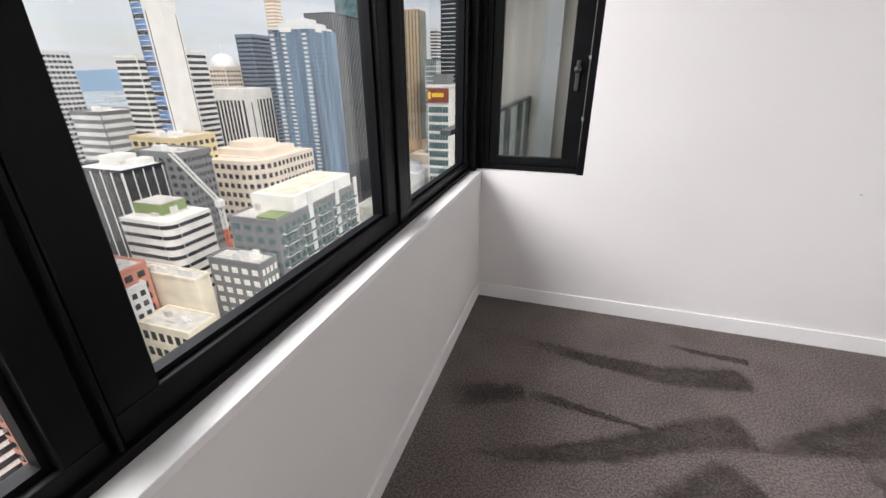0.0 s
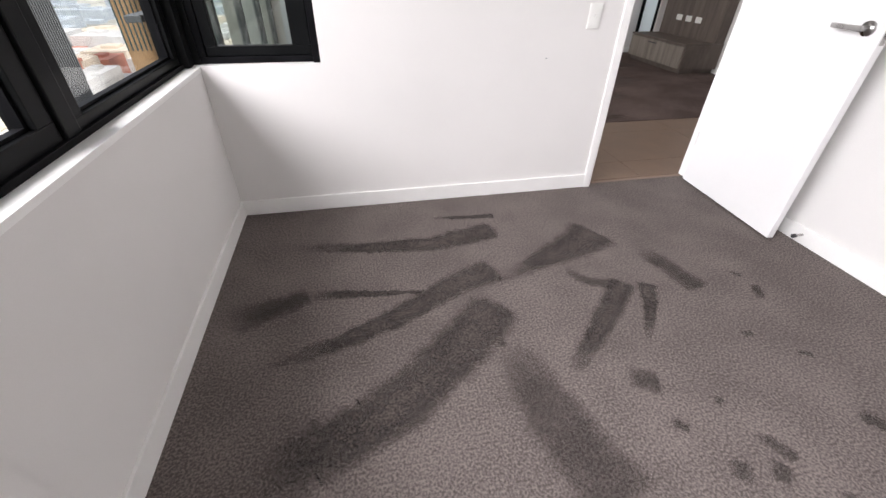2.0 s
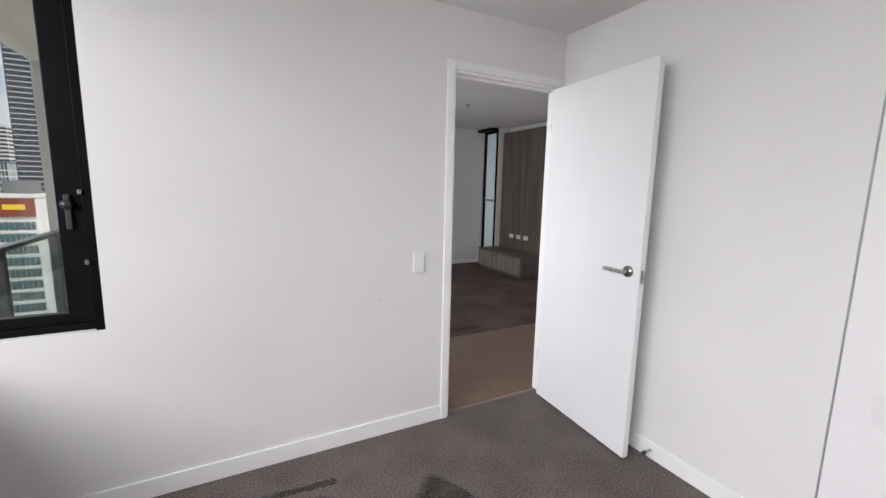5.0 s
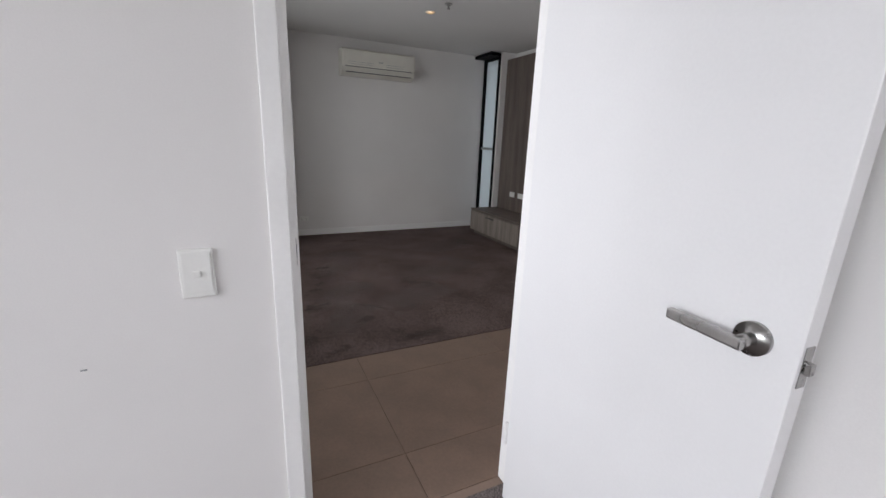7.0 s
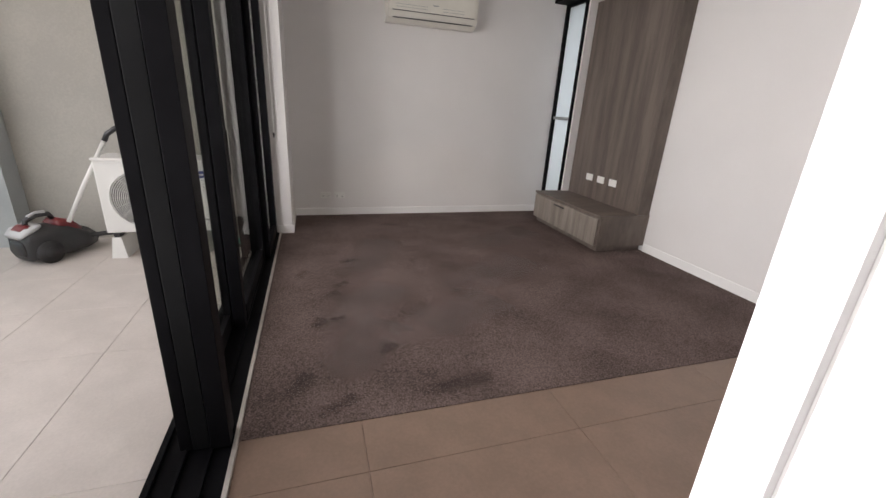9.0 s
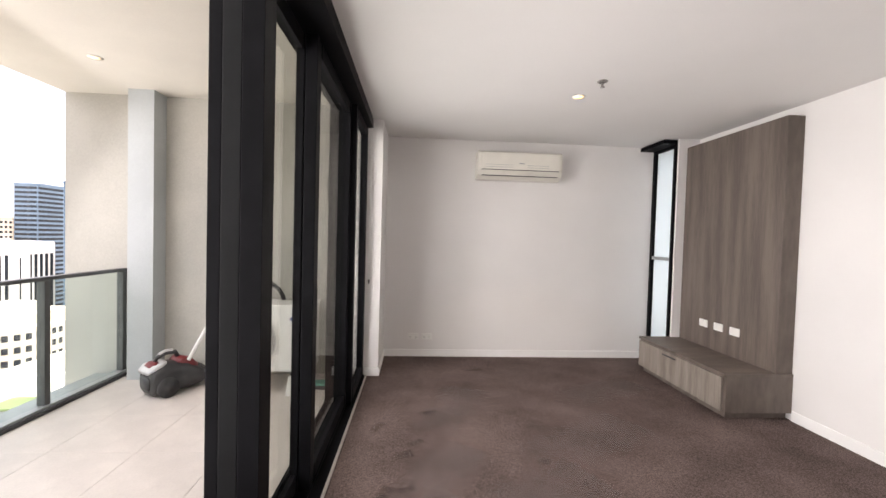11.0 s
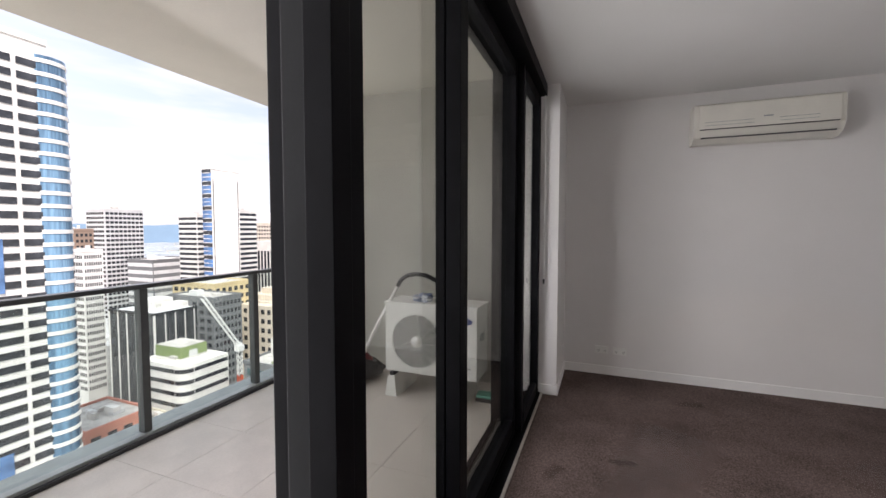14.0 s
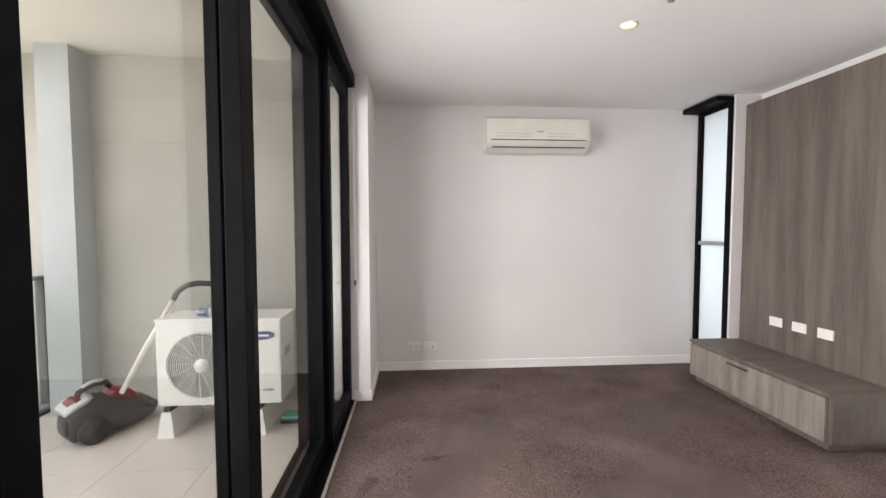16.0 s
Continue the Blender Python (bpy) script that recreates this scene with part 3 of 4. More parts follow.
# ---- balcony things ----
rail = thing("balcony_balustrade", -0.235, WT, BALZ, "grey metal balustrade with clear glass panels", "balustrade")
RAILT = 1.035
part("top_rail", boxes((-0.035, 0.035, 0, BEND - WT, RAILT - 0.03, RAILT), bevel=0.004), M_RAIL, rail)
part("base_channel", boxes((-0.06, 0.05, 0, BEND - WT, 0, 0.045), bevel=0.004), M_CHAN, rail, "pale grey base channel")
part("base_edge", boxes((0.05, 0.075, 0, BEND - WT, 0, 0.025), bevel=0.003), M_DARKP, rail, "black edge strip")
posts = [y - WT for y in (0.425, 1.343, 2.265, 3.187, 4.02)]
for y in posts:
    part("post", boxes((-0.03, 0.03, y - 0.025, y + 0.025, 0.045, RAILT - 0.03), bevel=0.003), M_RAIL, rail)
for a, b in zip(posts, posts[1:]):
    g = part("glass_panel", boxes((-0.005, 0.005, a + 0.03, b - 0.03, 0.05, RAILT - 0.035)), M_RAILGLASS, rail, "clear glass panel")
    g.visible_shadow = False

cu = thing("outdoor_condenser", 0.89, 3.51, BALZ + 0.2, "white outdoor air-conditioning condenser on two feet", "condenser")
W, D, HH = 0.81, 0.31, 0.575
part("casing", boxes((0, W, 0, D, 0, HH), bevel=0.012), M_PLASTIC, cu)
part("top_lid", boxes((-0.006, W + 0.006, -0.006, D + 0.006, HH - 0.004, HH + 0.014), bevel=0.005), M_PLASTIC, cu)
fx, fz, fr = 0.295, 0.275, 0.225
part("fan_recess", cyl(bmesh.new(), (fx, 0.004, fz), (fx, -0.003, fz), fr, n=48), M_DARKP, cu, "dark fan opening", True)


def ring(bm, cx, y, cz, r, t):
    tube(bm, [(cx + r * math.cos(a), y, cz + r * math.sin(a)) for a in (2 * math.pi * k / 40 for k in range(41))], t, 6)
    return bm


grille = part("fan_grille", ring(bmesh.new(), fx, -0.012, fz, fr, 0.006), M_PLASTIC, cu, "white wire fan grille")
for k in range(13):
    part("wire_ring", ring(bmesh.new(), fx, -0.014, fz, 0.05 + k * 0.0135, 0.0028), M_PLASTIC, grille)
for k in range(16):
    a = 2 * math.pi * k / 16
    part("spoke", tube(bmesh.new(), [(fx + 0.04 * math.cos(a), -0.013, fz + 0.04 * math.sin(a)), (fx + fr * math.cos(a + 0.35), -0.013, fz + fr * math.sin(a + 0.35))], 0.0025, 6), M_PLASTIC, grille)
part("hub", cyl(bmesh.new(), (fx, -0.008, fz), (fx, -0.024, fz), 0.046, 0.042, n=28), M_PLASTIC, cu, "white fan hub", True)
M_BLUE = mat("blue_badge", (0.03, 0.05, 0.22), 0.4)
bm = cyl(bmesh.new(), (0.70, -0.002, 0.47), (0.70, -0.005, 0.47), 0.075, n=36)
for v in bm.verts:
    v.co.z = 0.47 + (v.co.z - 0.47) * 0.38 + (v.co.x - 0.70) * 0.06
part("badge", bm, M_BLUE, cu, "blue oval badge")
part("badge_bar", boxes((0.665, 0.735, -0.0075, -0.005, 0.464, 0.477)), M_PLASTIC, cu)
part("rating_label", boxes((0.69, 0.76, -0.003, 0, 0.09, 0.105)), M_CHAN, cu, "small grey rating label")
part("handle_recess", boxes((W - 0.002, W + 0.003, 0.08, 0.2, 0.3, 0.36), bevel=0.001), M_CHAN, cu)
for fxx in (0.07, 0.66):
    bm = bmesh.new()
    b = [(fxx - 0.055, -0.04), (fxx + 0.055, -0.04), (fxx + 0.055, D + 0.04), (fxx - 0.055, D + 0.04)]
    t = [(fxx - 0.03, -0.03), (fxx + 0.03, -0.03), (fxx + 0.03, D + 0.03), (fxx - 0.03, D + 0.03)]
    vb = [bm.verts.new((x, y, -0.2)) for x, y in b]
    vt = [bm.verts.new((x, y, -0.0)) for x, y in t]
    for v in vt:
        v.co.z = -0.03
    bm.faces.new(vb)
    bm.faces.new(vt[::-1])
    for i in range(4):
        bm.faces.new((vb[i], vb[(i + 1) % 4], vt[(i + 1) % 4], vt[i]))
    f = part("foot", bm, M_PLASTIC, cu, "white plastic mounting foot")
    part("bolt", boxes((fxx - 0.02, fxx + 0.02, -0.02, D, -0.03, 0.0)), M_DARKP, f)

rag = thing("crumpled_cloth", 1.2, 3.63, BALZ + 0.789, "crumpled blue and white cloth on the condenser", "cloth")
M_CLOTH = mat("blue_white_cloth", (0.12, 0.2, 0.42), 0.9, var=0.5, scale=22, col2=(0.75, 0.77, 0.8), bump=0.4, bump_scale=80)
bm = bmesh.new()
bmesh.ops.create_icosphere(bm, subdivisions=4, radius=0.065)
for v in bm.verts:
    k = noise.fractal(v.co * 26, 1.0, 2.0, 4) * 0.028
    v.co += v.co.normalized() * k
    v.co.z = max(0.0, v.co.z * 0.75 + 0.02)
    v.co.x *= 1.3
part("cloth", bm, M_CLOTH, rag)

# canister vacuum cleaner leaning its wand against the condenser
vac = thing("vacuum_cleaner", 0.47, 3.60, BALZ, "black and red canister vacuum cleaner with a white wand", "vacuum cleaner", rz=55)
M_RED = mat("dark_red_plastic", (0.16, 0.012, 0.015), 0.3, var=0.15)
M_SMOKE = mat("smoky_plastic", (0.09, 0.085, 0.085), 0.25, var=0.2)
M_SILVER = mat("silver_plastic", (0.55, 0.55, 0.56), 0.35, var=0.08)


def loft(sections):
    bm = bmesh.new()
    rings = []
    for x, w, z0, z1 in sections:
        c, hh = (z0 + z1) / 2, (z1 - z0) / 2
        rr = []
        for k in range(20):
            a = 2 * math.pi * k / 20
            ca, sa = math.cos(a), math.sin(a)
            rr.append(bm.verts.new((x, w * math.copysign(abs(ca) ** 0.55, ca), c + hh * math.copysign(abs(sa) ** 0.6, sa))))
        rings.append(rr)
    for a, b in zip(rings, rings[1:]):
        for k in range(20):
            bm.faces.new((a[k], a[(k + 1) % 20], b[(k + 1) % 20], b[k]))
    bm.faces.new(rings[0])
    bm.faces.new(rings[-1][::-1])
    return bm


part("body", loft([(-0.2, 0.10, 0.05, 0.19), (-0.18, 0.14, 0.02, 0.25), (-0.05, 0.15, 0.015, 0.27), (0.08, 0.145, 0.015, 0.255), (0.2, 0.12, 0.02, 0.185), (0.3, 0.06, 0.035, 0.12)]), M_DARKP, vac, "", True)
part("dust_bin", loft([(0.02, 0.08, 0.2, 0.285), (0.06, 0.10, 0.18, 0.305), (0.14, 0.10, 0.14, 0.275), (0.2, 0.07, 0.13, 0.215)]), M_RED, vac, "dark red translucent dust bin", True)
part("nose_cover", loft([(0.19, 0.085, 0.1, 0.215), (0.25, 0.075, 0.08, 0.185), (0.32, 0.045, 0.06, 0.12)]), M_SMOKE, vac, "smoky grey translucent nose", True)
part("rear_grille", loft([(-0.212, 0.07, 0.07, 0.17), (-0.196, 0.09, 0.05, 0.19)]), M_DARKP, vac, "dark exhaust grille", True)
part("top_plate", loft([(-0.215, 0.09, 0.2, 0.235), (-0.17, 0.115, 0.225, 0.272), (-0.1, 0.1, 0.25, 0.288), (-0.06, 0.06, 0.26, 0.286)]), M_SILVER, vac, "silver plastic top plate", True)
part("plate_stripe", loft([(-0.19, 0.05, 0.24, 0.268), (-0.15, 0.07, 0.26, 0.29), (-0.12, 0.05, 0.265, 0.291)]), M_RED, vac, "red stripe", True)
handle = part("handle", tube(bmesh.new(), [(-0.13, 0, 0.26), (-0.12, 0, 0.315), (-0.05, 0, 0.345), (0.03, 0, 0.34), (0.06, 0, 0.28)], 0.019), M_DARKP, vac, "black carry handle", True)
part("grip", tube(bmesh.new(), [(-0.10, 0, 0.342), (-0.05, 0, 0.362), (0.01, 0, 0.36)], 0.014), M_SILVER, handle, "silver grip insert", True)
for sy in (-0.145, 0.145):
    wheel = part("wheel", cyl(bmesh.new(), (-0.09, sy - 0.018, 0.085), (-0.09, sy + 0.018, 0.085), 0.085, n=28), M_DARKP, vac, "", True)
    part("hub_cap", cyl(bmesh.new(), (-0.09, sy * 1.1, 0.085), (-0.09, sy * 1.16, 0.085), 0.04), M_DARKP, wheel, "", True)
part("castor", cyl(bmesh.new(), (0.2, -0.012, 0.022), (0.2, 0.012, 0.022), 0.022), M_DARKP, vac)
inv = vac.matrix_basis.inverted()


def loc(x, y, z):
    return inv @ Vector((x, y + 0.08, z))


part("wand", tube(bmesh.new(), [loc(0.66, 3.44, 0.27), loc(0.80, 3.46, 0.55), loc(0.985, 3.5, 0.9)], 0.016), M_PLASTIC, vac, "white plastic wand", True)
part("hose", tube(bmesh.new(), [loc(0.975, 3.5, 0.88), loc(1.0, 3.5, 0.93), loc(1.06, 3.505, 0.975), loc(1.14, 3.51, 0.99), loc(1.23, 3.52, 0.98), loc(1.31, 3.54, 0.94), loc(1.36, 3.6, 0.88), loc(1.37, 3.7, 0.80), loc(1.37, 3.8, 0.6), loc(1.3, 3.85, 0.3), loc(1.0, 3.87, 0.06), loc(0.75, 3.75, 0.08), loc(0.62, 3.6, 0.1)], 0.019), M_DARKP, vac, "dark corrugated hose", True)
brush = thing("green_scourer_tray", 1.74, 3.68, BALZ, "small green-topped tray on the balcony tiles", "tray")
M_GREEN = mat("mint_green_plastic", (0.12, 0.42, 0.33), 0.6)
part("tray", boxes((-0.09, 0.09, -0.06, 0.06, 0.0, 0.03), bevel=0.008), M_DARKP, brush)
part("pad", boxes((-0.085, 0.085, -0.055, 0.055, 0.03, 0.055), bevel=0.008), M_GREEN, brush, "mint green pad")
bl = thing("balcony_downlight", 0.14, 3.18, BALC, "small lit recessed downlight in the soffit", "downlight")
part("trim_ring", cyl(bmesh.new(), (0, 0, 0), (0, 0, -0.004), 0.05, n=28), M_SOFFIT, bl, "", True)
part("lens", cyl(bmesh.new(), (0, 0, -0.004), (0, 0, -0.0055), 0.028, n=28), M_LAMP, bl, "warm glowing lens", True)

# vacuum tracks: pile brushed the other way, lying a millimetre proud of the carpet


def track(points, w0, w1, material=M_CARPET_DARK, z=0.0, label="dark vacuum track brushed into the carpet pile"):
    bm = bmesh.new()
    fade = bm.verts.layers.float.new("fade")
    pts = [Vector((x, y)) for x, y in points]
    fine = []
    for a, b in zip(pts, pts[1:]):
        fine += [a.lerp(b, k / 24) for k in range(24)]
    fine.append(pts[-1])
    prev = None
    for i, p in enumerate(fine):
        d = (fine[min(i + 1, len(fine) - 1)] - fine[max(i - 1, 0)]).normalized()
        s = Vector((-d.y, d.x))
        k = i / (len(fine) - 1)
        w = (w0 + (w1 - w0) * k) / 2 * min(1, 0.45 + 4 * k, 0.75 + 6 * (1 - k))
        j = 0.16 * w * noise.noise(Vector((p.x * 14, p.y * 14, 1.0))) + 0.012 * noise.noise(Vector((p.x * 90, p.y * 90, 2.0)))
        k2 = 0.16 * w * noise.noise(Vector((p.x * 14, p.y * 14, 7.0))) + 0.012 * noise.noise(Vector((p.x * 90, p.y * 90, 9.0)))
        l, r = p + s * (w + j), p - s * (w + k2)
        end = min(1, 3 * k, 25 * (1 - k))
        q = []
        for f in (-1.25, -0.7, 0.0, 0.7, 1.25):
            o = p + s * (w + (j if f > 0 else k2)) * f
            q.append(bm.verts.new((o.x, o.y, z + 0.0012 - 0.0005 * abs(f))))
            q[-1][fade] = end * (0.0 if abs(f) > 1 else 0.8 if f else 1.0)
        for a in range(4 if prev else 0):
            bm.faces.new((prev[a], q[a], q[a + 1], prev[a + 1]))
        prev = q
    structure("carpet_track", bm, material, label, "carpet mark")


track([(0.32, -0.40), (0.68, -0.47), (1.02, -0.49), (1.40, -0.41)], 0.06, 0.16)
track([(1.04, -0.23), (1.27, -0.26), (1.43, -0.27)], 0.03, 0.05)
track([(0.27, -1.17), (0.52, -1.10), (0.78, -0.99), (1.05, -0.84), (1.29, -0.75)], 0.05, 0.17)
track([(0.3, -1.62), (0.44, -1.53), (0.64, -1.46), (0.80, -1.36), (1.01, -1.19), (1.23, -0.99)], 0.17, 0.22)
track([(0.41, -0.79), (0.61, -0.82), (0.91, -0.86)], 0.07, 0.02)
track([(0.08, -0.92), (0.41, -0.79)], 0.16, 0.09, M_CARPET_SMUDGE, 0.0008)
track([(1.27, -0.85), (1.53, -0.73), (1.76, -0.64), (1.94, -0.54)], 0.05, 0.27)
track([(1.36, -1.41), (1.60, -1.20), (1.85, -0.96)], 0.06, 0.12)
track([(1.73, -1.33), (1.87, -1.14), (1.95, -0.99)], 0.03, 0.09)
track([(1.19, -1.19), (1.21, -1.42), (1.26, -1.66), (1.31, -1.85)], 0.13, 0.24, M_CARPET_SMUDGE)
track([(1.60, -0.82), (1.68, -0.93), (1.82, -0.99)], 0.05, 0.07, M_CARPET_SMUDGE)
track([(2.08, -0.73), (2.13, -0.90), (2.17, -1.08)], 0.10, 0.13, M_CARPET_SMUDGE)
track([(1.55, -1.46), (1.66, -1.50)], 0.10, 0.09, M_CARPET_SMUDGE)
SMUDGE = "small dark smudge trodden into the carpet pile"
for x, y, dx, dy, w in ((2.26, -1.77, 0.03, -0.03, 0.05), (2.45, -1.83, 0.05, -0.02, 0.05), (1.95, -1.96, 0.02, -0.03, 0.04), (1.7, -1.83, 0.02, 0.03, 0.05), (1.62, -1.66, 0.02, -0.02, 0.03), (1.81, -1.61, 0.02, 0.01, 0.025),
                        (1.87, -1.78, 0.03, -0.05, 0.04), (1.81, -1.86, 0.03, 0.03, 0.05), (2.16, -1.36, 0.03, 0.0, 0.025), (2.3, -1.49, 0.03, -0.01, 0.025), (2.42, -1.15, 0.03, 0.05, 0.04), (2.42, -1.01, 0.02, -0.02, 0.03)):
    track([(x - dx, y - dy), (x, y), (x + dx, y + dy)], w, w * 1.2, M_CARPET_SMUDGE, label=SMUDGE)
for x, y, dx, dy, w in ((2.55, 2.43, 0.07, 0.03, 0.06), (2.82, 1.7, 0.04, 0.05, 0.05), (2.58, 2.08, 0.05, 0.02, 0.04), (2.46, 2.05, 0.03, 0.06, 0.05), (2.37, 1.48, 0.05, 0.08, 0.06), (2.52, 1.3, 0.1, 0.05, 0.05),
                        (3.1, 1.33, 0.2, 0.03, 0.06), (2.62, 2.58, 0.06, 0.05, 0.04), (2.72, 3.05, 0.08, 0.02, 0.04), (3.22, 4.1, 0.12, 0.03, 0.06), (3.43, 2.34, 0.04, 0.03, 0.04), (2.35, 2.8, 0.03, 0.09, 0.05)):
    track([(x - dx, y - dy), (x, y), (x + dx, y + dy)], w * 1.3, w * 1.7, M_CARPET_BROWN_DARK, 0.004, SMUDGE)
for x, y, dx, dy, w in ((2.75, 2.2, 0.25, 0.35, 0.3), (2.7, 1.75, 0.2, 0.25, 0.28), (3.3, 2.0, 0.4, 0.2, 0.34), (2.9, 3.1, 0.2, 0.5, 0.35), (3.8, 2.6, 0.5, 0.3, 0.4), (4.3, 3.5, 0.5, 0.25, 0.35)):
    track([(x - dx, y - dy), (x, y), (x + dx, y + dy)], w, w * 1.2, M_CARPET_BROWN_PALE, 0.004, "paler patch of brushed-up carpet pile")

# ---- the city ----
GROUND = -118.0


def facade_mat(name, col, rough=0.75, var=0.08, scale=0.15):
    return mat(name, col, rough, var=var, scale=scale, bump=0.0, bump_scale=3.0)


C_WHITE = facade_mat("white_facade", (0.72, 0.7, 0.67))
C_CREAM = facade_mat("cream_facade", (0.68, 0.59, 0.49))
C_PINK = facade_mat("salmon_brick", (0.55, 0.24, 0.18))
C_BROWN = facade_mat("brown_brick", (0.3, 0.21, 0.16))
C_BEIGE = facade_mat("beige_concrete", (0.7, 0.64, 0.52), var=0.14)
C_GREY = facade_mat("grey_facade", (0.17, 0.175, 0.18))
C_LGREY = facade_mat("pale_grey_facade", (0.62, 0.62, 0.62))
C_DARK = facade_mat("dark_curtain_wall", (0.02, 0.024, 0.03), 0.25)
C_YELLOW = facade_mat("sandstone_facade", (0.62, 0.5, 0.29))
C_GREEN = facade_mat("green_plant_screen", (0.2, 0.26, 0.11))
C_ROOF = facade_mat("grey_roof", (0.52, 0.5, 0.47), 0.9, 0.2, 0.4)
C_MULLION = facade_mat("blue_grey_mullions", (0.13, 0.19, 0.26), 0.4)
C_GOLD = facade_mat("gold_glass", (0.55, 0.36, 0.2), 0.15)
C_BLUE = mat("blue_glass", (0.02, 0.055, 0.12), 0.12, var=0.4, scale=0.22, bump_scale=2.0, stretch=(1, 1, 0.05), col2=(0.2, 0.36, 0.52))
C_TEAL = facade_mat("teal_glass", (0.08, 0.14, 0.15), 0.15, 0.3, 0.2)
C_WIN = mat("window_glass_dark", (0.035, 0.038, 0.045), 0.15, var=0.5, scale=0.3)
C_BLUEWIN = mat("window_glass_blue", (0.1, 0.2, 0.4), 0.12, var=0.4, scale=0.2)
C_SIGN = mat("dark_red_sign", (0.22, 0.05, 0.03), 0.5)
C_SIGNY = mat("yellow_sign_bars", (0.8, 0.55, 0.05), 0.5)
# no haze in the air: these two bluish colours carry it
C_HAZE = facade_mat("haze_tinted_distance", (0.42, 0.47, 0.52), 0.9)
C_HILL = facade_mat("haze_tinted_hills", (0.22, 0.33, 0.46), 1.0, 0.15, 0.002)
C_PLAIN = mat("city_ground", (0.4, 0.4, 0.36), 0.95, var=0.35, scale=0.02, bump_scale=0.2)
C_LEAF = mat("foliage", (0.07, 0.13, 0.035), 0.8, var=0.5, scale=0.6, bump_scale=5)
C_BARK = mat("bark", (0.12, 0.09, 0.06), 0.9)
C_CRANE = mat("white_crane_steel", (0.7, 0.7, 0.68), 0.5)
C_CRANER = mat("red_crane_steel", (0.6, 0.1, 0.04), 0.5)

bm = bmesh.new()
bmesh.ops.create_grid(bm, x_segments=2, y_segments=2, size=4800, matrix=Matrix.Translation((0, 0, GROUND)))
structure("ground", bm, C_PLAIN, "hazy city ground reaching the horizon", "ground")

_shared = {}


def piece(name, dims, material, parent, at):
    """A box piece at a place of its parent; alike pieces share one mesh."""
    key = (name, dims, material.name)
    if key not in _shared:
        me = bpy.data.meshes.new(name)
        bm = boxes((0, dims[0], 0, dims[1], 0, dims[2]))
        bm.to_mesh(me)
        bm.free()
        me.materials.append(material)
        _shared[key] = me
    ob = new(name, _shared[key])
    ob.location = at
    ob.parent = parent
    return ob


